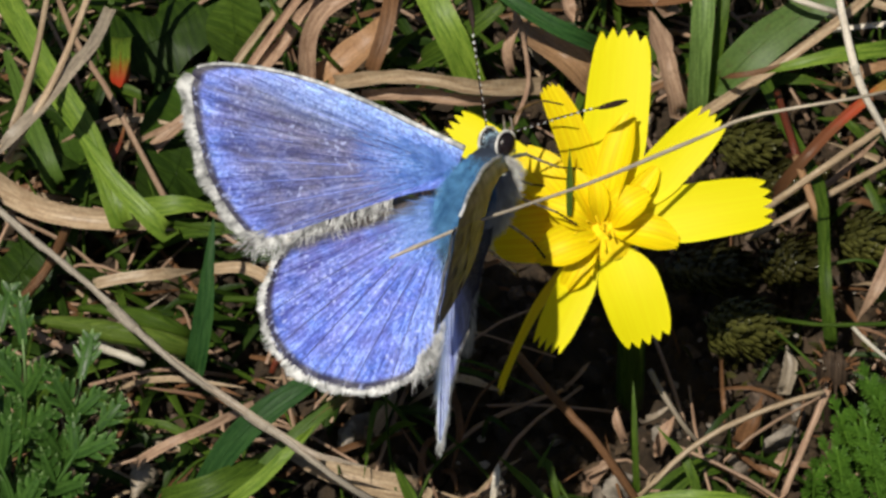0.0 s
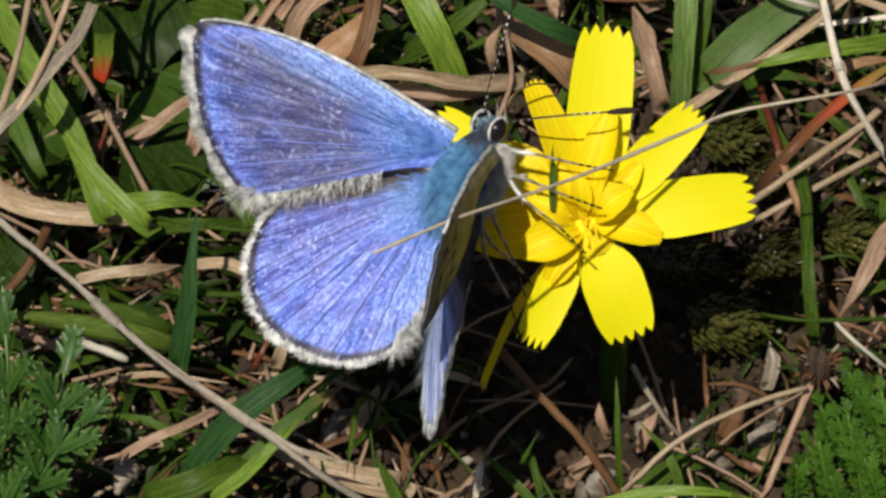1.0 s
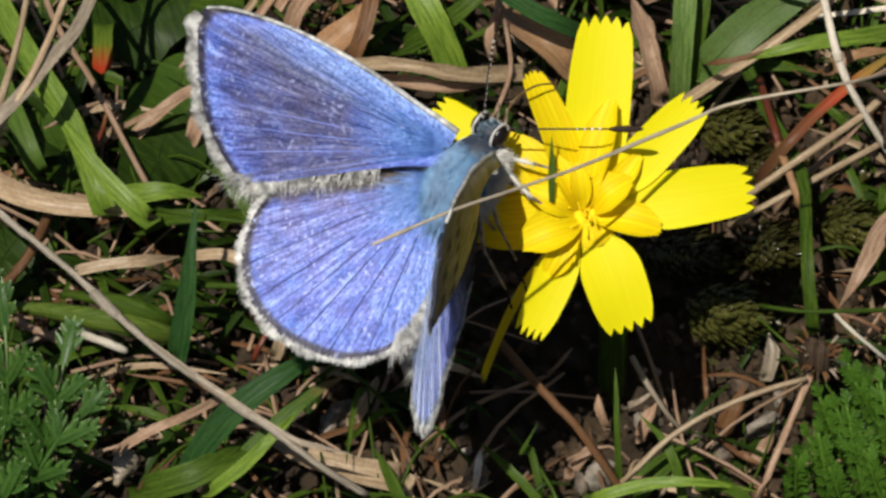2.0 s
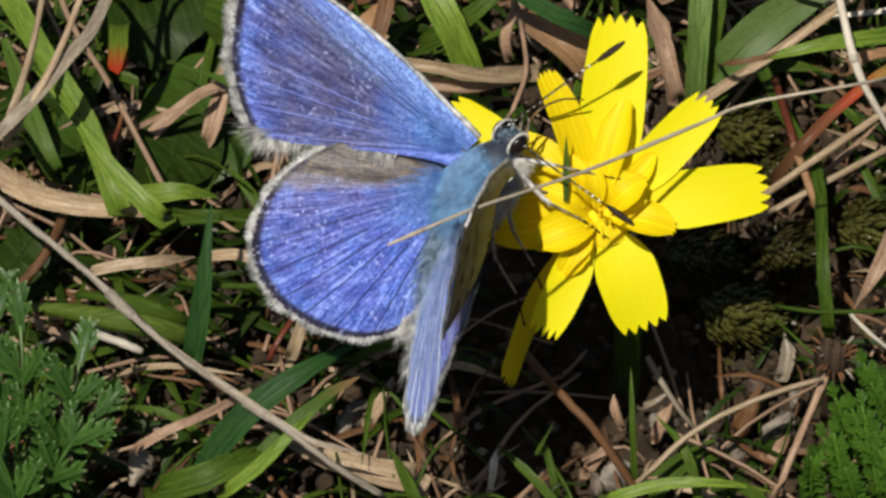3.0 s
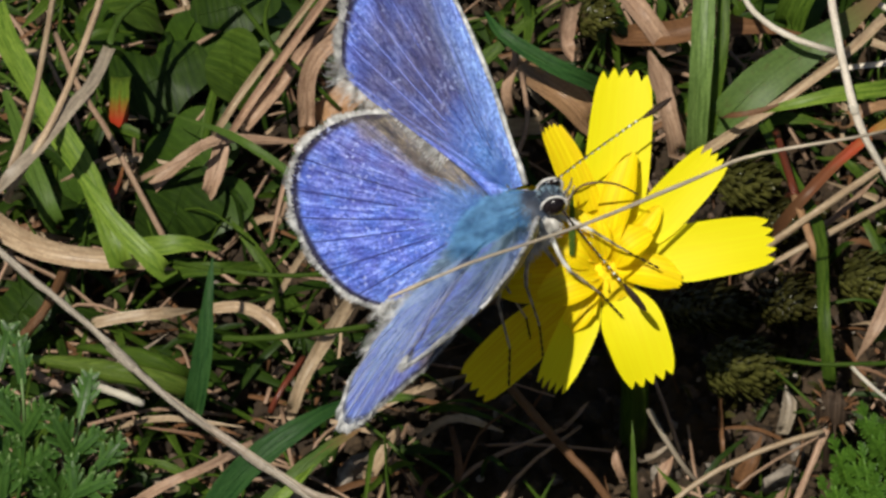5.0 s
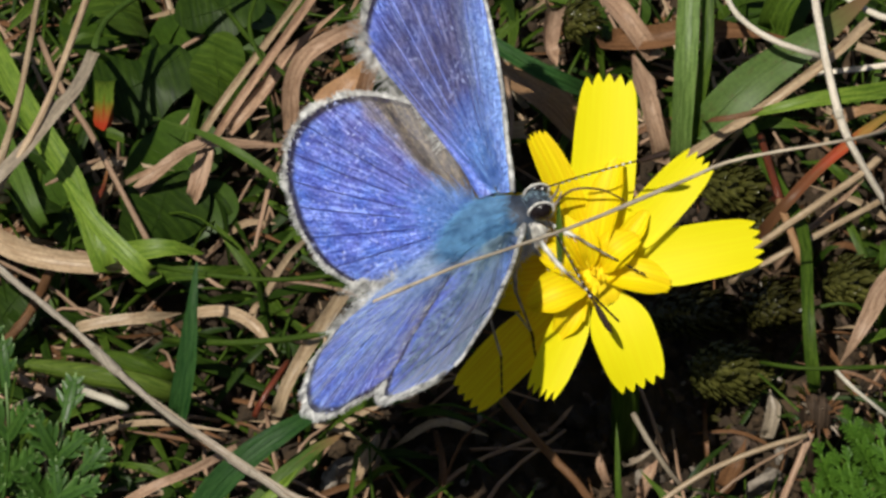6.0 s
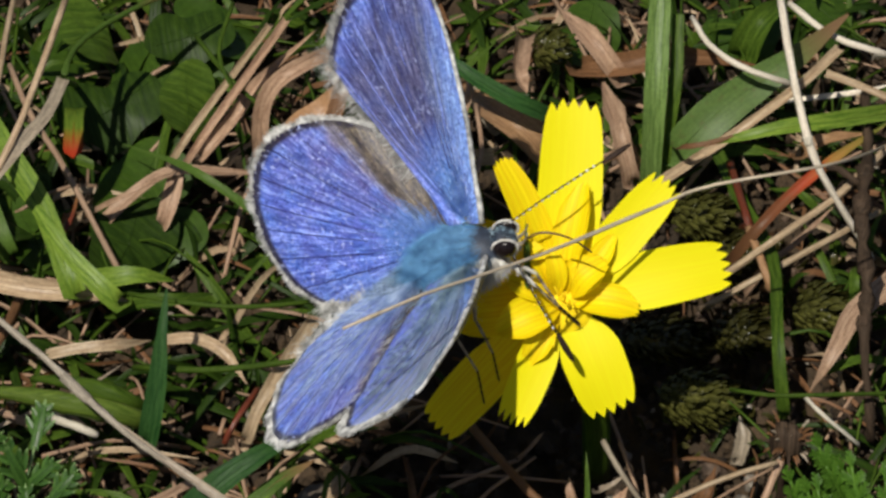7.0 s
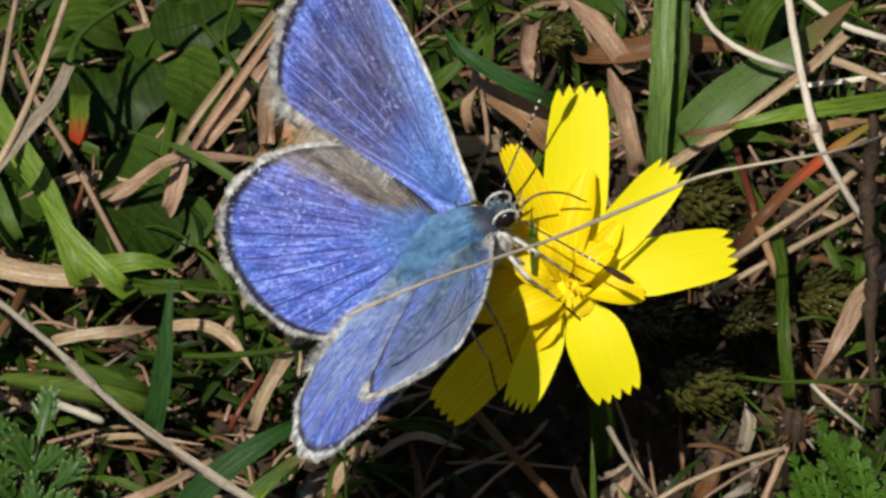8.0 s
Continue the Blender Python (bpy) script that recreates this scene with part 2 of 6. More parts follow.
EYE_BLACK = plain_material("eye_black", (0.006, 0.004, 0.004), (0.015, 0.010, 0.010), 1500, 0.25, 0.0, 0.3)
ANTENNA_DARK = plain_material("antenna_dark", (0.010, 0.006, 0.005), (0.035, 0.020, 0.014), 1500, 0.6, 0.0, 0.15)
LEG_GREY = plain_material("leg_grey", (0.09, 0.07, 0.05), (0.42, 0.36, 0.29), 1800, 0.5)
PROBOSCIS = plain_material("proboscis_brown", (0.06, 0.035, 0.012), (0.16, 0.09, 0.03), 1500, 0.4)
PALE_GREY = plain_material("pale_grey_crumb", (0.09, 0.075, 0.055), (0.36, 0.31, 0.25), 1100, 0.85)
BARK_BROWN = plain_material("brown_bark", (0.030, 0.018, 0.010), (0.13, 0.085, 0.055), 900, 0.8)
PALE_STONE = plain_material("pale_crumb", (0.05, 0.038, 0.026), (0.20, 0.16, 0.12), 900, 0.85)
ANTHER = plain_material("anther_gold", (0.72, 0.50, 0.006), (0.92, 0.72, 0.012), 1500, 0.75, 0.0, 0.15)


# ---- mesh helpers ----
def part(name, data, material, parent=None, label=""):
    """Link a bmesh or mesh as one object, under a thing or a part."""
    if isinstance(data, bmesh.types.BMesh):
        mesh = bpy.data.meshes.new(name)
        data.to_mesh(mesh)
        data.free()
        data = mesh
    if material is not None and not data.materials:
        data.materials.append(material)
    ob = new(name, data)
    ob.parent = parent
    if label:
        ob["label"] = label
    return ob


def mesh_of(verts, faces, uvs=None, run=None, smooth=True, extra=None):
    """A mesh from millimetre points; uvs and run are given per vertex."""
    mesh = bpy.data.meshes.new("mesh")
    mesh.from_pydata([(x * MM, y * MM, z * MM) for x, y, z in verts], [], faces)
    if uvs:
        layer = mesh.uv_layers.new(name="UVMap")
        for loop in mesh.loops:
            layer.data[loop.index].uv = uvs[loop.vertex_index]
    values = dict(extra or {})
    if run:
        values["run"] = run
    for key, vals in values.items():
        mesh.attributes.new(key, "FLOAT", "POINT").data.foreach_set("value", vals)
    if smooth:
        mesh.polygons.foreach_set("use_smooth", [True] * len(mesh.polygons))
    mesh.update()
    return mesh


def spline(points, steps):
    """Catmull-Rom through the points."""
    pts = [Vector(p) for p in points]
    if len(pts) == 2:
        return [pts[0].lerp(pts[1], i / steps) for i in range(steps + 1)]
    ends = [pts[0] * 2 - pts[1], *pts, pts[-1] * 2 - pts[-2]]
    spans = len(pts) - 1
    out = []
    for i in range(steps + 1):
        u = i / steps * spans
        k = min(int(u), spans - 1)
        f = u - k
        a, b, c, d = ends[k:k + 4]
        out.append(0.5 * ((2 * b) + (c - a) * f + (2 * a - 5 * b + 4 * c - d) * f * f + (3 * b - a - 3 * c + d) * f * f * f))
    return out


FACING = Vector((0, -0.45, 0.9)).normalized()


def ribbon_data(points, width, profile="grass", fold=0.25, roll=0.0, twist=0.0, steps=18, facing=None, wobble=0.06, seed=0, across=4, curl=0.0):
    """Verts, faces, UVs and run of a folded blade along the points."""
    rng = random.Random(seed)
    line = spline(points, steps)
    verts, uvs, run, faces = [], [], [], []
    length = 0.0
    phase = rng.uniform(0, 6)
    for i, p in enumerate(line):
        t = i / steps
        tangent = (line[min(i + 1, steps)] - line[max(i - 1, 0)]).normalized()
        up = facing or FACING
        side = tangent.cross(up)
        if side.length < 1e-4:
            side = Vector((1, 0, 0))
        side.normalize()
        normal = side.cross(tangent).normalized()
        angle = radians(roll + twist * t)
        side, normal = side * math.cos(angle) + normal * math.sin(angle), normal * math.cos(angle) - side * math.sin(angle)
        if i:
            length += (p - line[i - 1]).length
        if profile == "grass":
            w = min(1.0, 0.75 + t) * (1 - max(0, (t - 0.45) / 0.55) ** 1.6)
        elif profile == "lens":
            w = max(0.02, math.sin(math.pi * min(1, 0.06 + t * 0.93)) ** 0.75)
        elif profile == "round":
            w = math.sqrt(max(0.0, 1 - max(0.0, (t - 0.93) / 0.07) ** 2))
        elif profile == "strap":
            w = 1.0
        elif profile == "both":
            w = min(1, t / 0.25 + 0.1) * min(1, (1 - t) / 0.25 + 0.08)
        else:
            w = 1 - 0.8 * t
        w *= 1 + wobble * math.sin(phase + 7 * t) + wobble * rng.uniform(-0.6, 0.6)
        w = max(w, 0.02) * width / 2
        for k in range(across + 1):
            s = 2 * k / across - 1
            bend = fold * w * (abs(s) - 0.4) + curl * w * (s * s - 0.4) + rng.uniform(-0.02, 0.02) * w
            verts.append(p + side * (s * w) + normal * bend)
            uvs.append((s * w, length))
            run.append(t)
    n = across + 1
    for i in range(steps):
        for k in range(across):
            a = i * n + k
            faces.append((a, a + 1, a + n + 1, a + n))
    return verts, faces, uvs, run


def tube_data(points, radius, end=None, sides=7, steps=16, rough=0.12, seed=0, knots=(), belly=0.0):
    """Verts, faces, UVs and run of a tapered round stem along the points."""
    rng = random.Random(seed)
    end = radius if end is None else end
    line = spline(points, steps)
    verts, uvs, run, faces = [], [], [], []
    length = 0.0
    ref = Vector((0.3, 0.5, 0.8)).normalized()
    for i, p in enumerate(line):
        t = i / steps
        tangent = (line[min(i + 1, steps)] - line[max(i - 1, 0)]).normalized()
        a = tangent.cross(ref).normalized()
        b = tangent.cross(a)
        if i:
            length += (p - line[i - 1]).length
        r = (radius + (end - radius) * t) * (1 + belly * math.sin(math.pi * t) ** 1.5)
        for at, more in knots:
            r *= 1 + more * math.exp(-((t - at) * steps / 1.2) ** 2)
        for k in range(sides):
            ang = 2 * math.pi * k / sides
            rr = r * (1 + rng.uniform(-rough, rough))
            verts.append(p + a * (rr * math.cos(ang)) + b * (rr * math.sin(ang)))
            uvs.append((r * ang, length))
            run.append(t)
    for i in range(steps):
        for k in range(sides):
            j = (k + 1) % sides
            faces.append((i * sides + k, i * sides + j, (i + 1) * sides + j, (i + 1) * sides + k))
    faces.append(tuple(range(sides))[::-1])
    faces.append(tuple(steps * sides + k for k in range(sides)))
    return verts, faces, uvs, run


class Pile:
    """Collects several pieces into one mesh."""

    def __init__(self):
        self.verts, self.faces, self.uvs, self.run = [], [], [], []

    def add(self, data):
        verts, faces, uvs, run = data
        k = len(self.verts)
        self.verts += [tuple(v) for v in verts]
        self.faces += [tuple(i + k for i in f) for f in faces]
        self.uvs += uvs
        self.run += run

    def mesh(self, smooth=True):
        return mesh_of(self.verts, self.faces, self.uvs, self.run, smooth)


SEED = [10]


def rooted(points, root):
    """Carry one end of a stem on, leaning back, down into the ground."""
    pts = [tuple(p) for p in points]
    k = 0 if root == "start" else -1
    if root:
        x, y, z = pts[k]
        foot = (x, y + 0.84 * (z + 0.4), -0.4)
        if z > 4:
            half = (x, y + 0.42 * (z + 0.4), z * 0.5)
            extra = [foot, half] if root == "start" else [half, foot]
        else:
            extra = [foot]
        pts = extra + pts if root == "start" else pts + extra
    return pts


def blade(points, width, material, label, name="grass_shoot", category="grass", root="", group="", **options):
    SEED[0] += 1
    line = rooted(points, root)
    data = ribbon_data(line, width, seed=SEED[0], **options)
    ob = part(name, mesh_of(*data[:2], data[2], data[3]), material)
    if width > 0.8 and name != "seed_pod":
        across = options.get("across", 4)
        mid = [tuple(v) for v in data[0][across // 2::across + 1]]
        part("midrib", mesh_of(*tube_data(mid[1:-2:2], 0.05 * width ** 0.5, 0.03, 5, 16, 0.1)), material, ob)
    return tagged(ob, label, category, group)


def stalk(points, radius, material, label, end=None, name="straw", category="stem", root="", group="", **options):
    SEED[0] += 1
    line = rooted(points, root)
    data = tube_data(line, radius, end, seed=SEED[0], **options)
    ob = part(name, mesh_of(*data[:2], data[2], data[3]), material)
    for at, more in options.get("knots", ()):
        path = spline(line, 60)
        k = min(58, max(1, int(at * 60)))
        r = radius + ((radius if end is None else end) - radius) * at
        part("node", mesh_of(*tube_data([tuple(path[k - 1]), tuple(path[k + 1])], r * (1.12 + more), r * (1.05 + more), 8, 4, 0.12, SEED[0])), material, ob)
    return tagged(ob, label, category, group)


def ball(radii, rings=10, segs=16, centre=(0, 0, 0), rough=0.0, seed=0):
    """An ellipsoid in millimetres."""
    rng = random.Random(seed)
    verts, faces = [], []
    for i in range(rings + 1):
        th = math.pi * i / rings
        for k in range(segs):
            ph = 2 * math.pi * k / segs
            m = 1 + rng.uniform(-rough, rough)
            verts.append((centre[0] + radii[0] * m * math.sin(th) * math.cos(ph), centre[1] + radii[1] * m * math.sin(th) * math.sin(ph), centre[2] + radii[2] * m * math.cos(th)))
    for i in range(rings):
        for k in range(segs):
            j = (k + 1) % segs
            faces.append((i * segs + k, (i + 1) * segs + k, (i + 1) * segs + j, i * segs + j))
    return verts, faces, [(v[0], v[1]) for v in verts], [0.0] * len(verts)


def hair(pile, root, direction, length, width, bend=None):
    """One strand: a thin bent sliver with two joints."""
    root, d = Vector(root), Vector(direction).normalized()
    side = d.cross(Vector((0.31, 0.22, 0.92))).normalized() * width / 2
    mid = root + d * length * 0.55
    tip = root + (d + (Vector(bend) if bend else Vector((0, 0, 0)))).normalized() * length
    pile.add(([root - side, root + side, mid + side * 0.8, mid - side * 0.8, tip], [(0, 1, 2, 3), (3, 2, 4)], [(0, 0)] * 5, [0.0] * 5))


# ---- ground ----
def build_ground():
    n, half = 300, 75.0
    verts, faces = [], []
    for i in range(n + 1):
        for k in range(n + 1):
            x, y = half * (2 * k / n - 1), half * (2 * i / n - 1) + 20
            edge = max(0.0, 1 - max(abs(x), abs(y - 20)) / half) ** 0.3
            z = edge * (1.6 * noise.noise((x * 0.12, y * 0.12, 0)) + 1.5 * noise.noise((x * 0.5, y * 0.5, 3)) + 1.1 * noise.noise((x * 1.3, y * 1.3, 7)) + 0.7 * noise.noise((x * 2.6, y * 2.6, 11)) - 1.4)
            verts.append((x, y, z))
    faces = [(i * (n + 1) + k, i * (n + 1) + k + 1, (i + 1) * (n + 1) + k + 1, (i + 1) * (n + 1) + k) for i in range(n) for k in range(n)]
    ring = []
    for i in range(n + 1):
        ring.append(i)
    for i in range(1, n + 1):
        ring.append(i * (n + 1) + n)
    for i in range(n - 1, -1, -1):
        ring.append(n * (n + 1) + i)
    for i in range(n - 1, 0, -1):
        ring.append(i * (n + 1))
    # flat ground from the turf's edge out to the horizon
    m = len(ring)
    for reach in (1.01, 1.3, 200000.0 / half):
        start = len(verts)
        for idx in ring:
            x, y, z = verts[idx]
            far = reach * half / max(abs(x), abs(y - 20))
            verts.append((x * far, (y - 20) * far + 20, 0.0))
        faces += [(ring[k], start + k, start + (k + 1) % m, ring[(k + 1) % m]) for k in range(m)]
        ring = list(range(start, start + m))
    ob = part("ground", mesh_of(verts, faces), SOIL)
    tagged(ob, "dark crumbly soil under the turf", "ground", kind="structure")


build_ground()


# ---- butterfly ----
def butterfly():
    root = new("butterfly")
    tagged(root, "small blue butterfly with white-fringed wings feeding on a flower", "butterfly")
    rng = random.Random(5)

    # body: x right, y forward, z dorsal
    thorax = part("thorax", mesh_of(*ball((1.6, 2.7, 1.5), 14, 20, (0, 0.1, 0), 0.03)), SKIN_DARK, root)
    coat, belly = Pile(), Pile()
    for _ in range(13000):
        u, w = rng.uniform(-1, 1), rng.uniform(0, 2 * math.pi)
        s = math.sqrt(1 - u * u)
        n = Vector((s * math.cos(w), u, s * math.sin(w)))
        p = Vector((1.6 * n.x, 2.7 * n.y + 0.1, 1.5 * n.z)) * 0.96
        d = Vector((n.x * 0.45, n.y * 0.3 - 0.95 + rng.uniform(-0.2, 0.2), n.z * 0.42)) + Vector((rng.uniform(-0.25, 0.25), 0, rng.uniform(-0.25, 0.25)))
        if n.z > 0.3 and n.y < 0.75:
            hair(coat, p, d, rng.uniform(0.9, 2.3), 0.019, (0, -0.35, 0))
        else:
            hair(coat if n.z > 0.3 else belly, p, d, rng.uniform(0.6, 1.3), 0.03, (0, -0.25, 0))
    for _ in range(2600):
        a, y = rng.uniform(-0.95, 1.25), rng.uniform(-1.6, 2.3)
        n = Vector((math.cos(a - 0.6), 0, math.sin(a - 0.6)))
        r = 1.35 * math.sqrt(max(0.05, 1 - ((y - 0.1) / 2.7) ** 2))
        d = n + Vector((rng.uniform(-0.3, 0.3), rng.uniform(-0.5, 0.35), rng.uniform(-0.5, 0.2)))
        if n.z < 0.15:
            hair(belly, (n.x * r, y, n.z * r), d, rng.uniform(0.5, 1.1), 0.034)
    part("fur", coat.mesh(), FUR_BLUE, thorax, "blue-grey silky fur on the back")
    part("fur", belly.mesh(), FUR_WHITE, thorax, "white fur on the breast")

    spine = spline([(0, -1.2, 0.1), (0, -3.0, -0.1), (0, -5.0, -0.7), (0, -6.9, -1.6), (0, -7.6, -2.1)], 14)
    verts, faces, uvs, run = [], [], [], []
    for i, p in enumerate(spline([(0, -1.2, 0.1), (0, -3.0, -0.1), (0, -5.0, -0.7), (0, -6.9, -1.6), (0, -7.6, -2.1)], 20)):
        t = i / 20
        r = (0.95 + 0.15 * math.sin(t * 3.1)) * (1 - max(0, t - 0.55) ** 2 * 3.6) * (1 + 0.05 * math.sin(t * 50))
        for k in range(12):
            a = 2 * math.pi * k / 12
            verts.append((p.x + r * math.cos(a), p.y, p.z + r * math.sin(a)))
            uvs.append((a, t * 9))
            run.append(t)
    for i in range(20):
        for k in range(12):
            j = (k + 1) % 12
            faces.append((i * 12 + k, i * 12 + j, (i + 1) * 12 + j, (i + 1) * 12 + k))
    faces.append(tuple(20 * 12 + k for k in range(12)))
    abdomen = part("abdomen", mesh_of(verts, faces, uvs, run), SKIN_DARK, root)
    coat, flank = Pile(), Pile()
    for _ in range(3000):
        k = rng.uniform(0, 13.999)
        p = spine[int(k)].lerp(spine[int(k) + 1], k % 1)
        a = rng.uniform(0, 2 * math.pi)
        n = Vector((math.cos(a), 0, math.sin(a)))
        taper = 1 - max(0, k / 14 - 0.55) ** 2 * 3.6
        d = n * 0.45 + Vector((rng.uniform(-0.2, 0.2), -0.9, -0.15))
        hair(coat if n.z > 0.45 else flank, p + n * 0.92 * taper, d, rng.uniform(0.6, 1.4), 0.032)
    part("fur", coat.mesh(), FUR_SLATE, abdomen, "blue-grey fur on the abdomen")
    part("fur", flank.mesh(), FUR_WHITE, abdomen, "white fur under the abdomen")

    # head
    head = part("head", mesh_of(*ball((0.8, 0.75, 0.8), 12, 16, (0, 2.8, -0.1), 0.03)), SKIN_DARK, root)
    tuft, pale = Pile(), Pile()
    for _ in range(700):
        u, w = rng.uniform(-1, 1), rng.uniform(0, 2 * math.pi)
        s = math.sqrt(1 - u * u)
        n = Vector((s * math.cos(w), u, s * math.sin(w)))
        if abs(n.x) > 0.55:
            continue
        p = Vector((0.85 * n.x, 2.75 + 0.75 * n.y, -0.1 + 0.85 * n.z)) * 0.98
        hair(tuft if n.z > 0.0 else pale, p, n + Vector((0, 0.25, 0.1)), rng.uniform(0.15, 0.38), 0.03)
    part("fur", tuft.mesh(), FUR_GREY, head, "blue-grey tuft on the head")
    part("fur", pale.mesh(), FUR_WHITE, head, "white fur on the face")
    for s in (-1, 1):
        eye = part("eye", mesh_of(*ball((0.42, 0.68, 0.60), 12, 16, (0.76 * s, 2.98, 0.14))), EYE_BLACK, head, "glossy black eye")
        rim = Pile()
        loop = [(0.71 * s, 2.97 + 0.74 * math.cos(a), 0.12 + 0.65 * math.sin(a)) for a in [2 * math.pi * k / 18 for k in range(19)]]
        rim.add(tube_data(loop, 0.065, 0.065, 7, 36, 0.3))
        part("eye_ring", rim.mesh(), FUR_WHITE, eye, "white ring of scales round the eye")
        palp = part("palp", mesh_of(*tube_data([(0.25 * s, 3.1, -0.6), (0.32 * s, 3.9, -0.35), (0.3 * s, 4.5, 0.1)], 0.11, 0.03, 7, 8, 0.2)), LEG_GREY, head, "grey palp with dark tip")
    proboscis = part("proboscis", mesh_of(*tube_data([(0, 3.3, -0.7), (0.1, 4.9, -0.5), (0.2, 6.0, -1.6), (0.3, 6.4, -3.2)], 0.085, 0.05, 7, 20, 0.05)), PROBOSCIS, root, "thin brown curved proboscis")

    # wings: local x outward, y towards the front edge; z is dorsal on the right wing, ventral on the left
    fore = [(0.19, 0.66), (2.39, 0.95), (6.12, 1.42), (10.42, 1.59), (14.19, 1.10), (16.2, 0.35), (16.5, -0.4), (16.39, -1.26), (15.57, -2.98), (14.43, -4.94), (13.0, -6.49), (11.56, -7.55), (10.22, -8.15), (9.04, -7.55), (6.8, -5.9), (2.9, -3.1), (0.1, -1.5)]
    hind = [(0.0, 1.5), (3.0, 4.4), (6.0, 5.4), (8.6, 5.3), (10.5, 4.5), (12.15, 2.95), (13.0, 1.0), (12.95, -1.12), (12.2, -3.0), (10.75, -4.95), (8.6, -6.1), (6.5, -5.9), (4.02, -4.8), (1.6, -2.7), (0.0, -0.7)]

    # the right forewing lies over the hindwing with a fuller rear edge
    fuller = fore[:11] + [(11.6, -6.75), (10.4, -6.7), (8.7, -6.1), (6.6, -5.5), (2.7, -4.2), (0.1, -3.0)]

    # the right hindwing keeps its front lobe folded under the forewing
    tucked = [(0.0, 0.5), (3.0, 2.8), (6.0, 4.5), (8.6, 4.9), (10.5, 4.2)] + hind[5:-1] + [(0.0, -0.5)]

    def wing(name, outline, base, side, material, camber, fringe_from, fringe_to, veins, vein_mat, ripple, spots, joint):
        up = 1.0 if side > 0 else -1.0
        edge = [Vector((p.x, p.y)) for p in spline([(x, y, 0) for x, y in outline], 150)]
        b = Vector(base)
        rows = 22
        cut = 0.96

        def height(r, a, ext):
            arc = camber if camber > 0 else camber * (1 - max(0.0, (a - 0.6) / 0.4))
            z = arc * math.sin(math.pi * min(1, r) * 0.9) + ripple * r * math.cos(a * 75.0)
            if name == "hindwing":
                z -= (2.4 if side < 0 else 2.0) * r * max(0.0, 1 - a / 0.32) ** 1.3
            else:
                z += 0.5 * r * max(0.0, (a - 0.66) / 0.34)
            return up * z

        def spot(r, i):
            q = b + (edge[i] - b) * r
            return (q.x, q.y, height(r, i / 150, 0))

        verts, faces, wr, wa, uvs = [], [], [], [], []
        for j in range(rows + 1):
            r = (0.02 + 0.98 * j / rows)
            for i in range(151):
                verts.append(spot(r * cut, i))
                wr.append(r)
                wa.append(i / 150)
                uvs.append((i / 10, r * 10))
        for j in range(rows):
            for i in range(150):
                q = (j * 151 + i, j * 151 + i + 1, (j + 1) * 151 + i + 1, (j + 1) * 151 + i)
                faces.append(q if up > 0 else q[::-1])
        ob = part(name, mesh_of(verts, faces, uvs, None, True, {"wr": wr, "wa": wa}), material, root)
        under = [(x, y, z - up * 0.05) for x, y, z in verts]
        low = part("underside", mesh_of(under, [f[::-1] for f in faces], uvs), WING_UNDER, ob, "pale grey-brown underside")
        dots = Pile()
        for r, a in spots:
            c = spot(r * cut, int(a * 150))
            for rad, lift in ((0.34, 0.09),):
                ring = [(c[0], c[1], c[2] - up * lift)] + [(c[0] + rad * math.cos(k * 0.7), c[1] + rad * math.sin(k * 0.7), c[2] - up * lift) for k in range(9)]
                dots.add((ring, [(0, k, k % 9 + 1) for k in range(1, 10)], [(0, 0)] * 10, [0.0] * 10))
        part("spot_marks", dots.mesh(False), ANTENNA_DARK, low, "small black spots")
        # fringe of white scales
        fr = Pile()
        for k in range(1700):
            a = rng.uniform(fringe_from, fringe_to)
            i = min(149, int(a * 150))
            p0 = edge[i].lerp(edge[i + 1], a * 150 - i)
            out = (p0 - b).normalized()
            tang = (edge[i + 1] - edge[i]).normalized()
            nrm = Vector((tang.y, -tang.x))
            if nrm.dot(out) < 0:
                nrm = -nrm
            p = b + (p0 - b) * (cut - 0.012)
            reach = (p0 - p).length * rng.uniform(0.55, 1.2)
            d = nrm + out * 0.4 + tang * rng.uniform(-0.25, 0.25)
            z = height(1, a, 0)
            hair(fr, (p.x, p.y, z + rng.uniform(-0.05, 0.07)), (d.x, d.y, rng.uniform(-0.15, 0.15)), reach * (0.86 + 0.14 * math.cos(a * 75.0)), 0.075)
        part("fringe", fr.mesh(), WHITE_FRINGE, ob, "white fringe of scales")
        # veins
        for a, r0, r1, w in veins:
            line = [spot((r0 + (r1 - r0) * k / 10) * cut, int(a * 150)) for k in range(11)]
            line = [(x, y, z + up * 0.012) for x, y, z in line]
            part("vein", mesh_of(*tube_data(line, w * (1.35 if name == "forewing" else 0.45 if side > 0 else 0.9), w * 0.8, 5, 20, 0.2, seed=int(a * 99))), vein_mat, ob)
        if name == "forewing":
            for a, r0, r1 in ((0.28, 0.12, 0.5), (0.36, 0.15, 0.62), (0.44, 0.2, 0.9), (0.53, 0.3, 0.95), (0.70, 0.14, 0.6), (0.80, 0.15, 0.7)):
                line = [spot((r0 + (r1 - r0) * k / 10) * cut, int(a * 150)) for k in range(11)]
                part("vein", mesh_of(*tube_data([(x, y, z + up * 0.012) for x, y, z in line], 0.03, 0.014, 5, 20, 0.3, seed=int(a * 77))), VEIN_DARK, ob)
        # hairs near the root and along the inner edges
        fz, gz = Pile(), Pile()
        # right wings: root hairs spread further out to imitate paling at grazing light
        hair_paled = side > 0
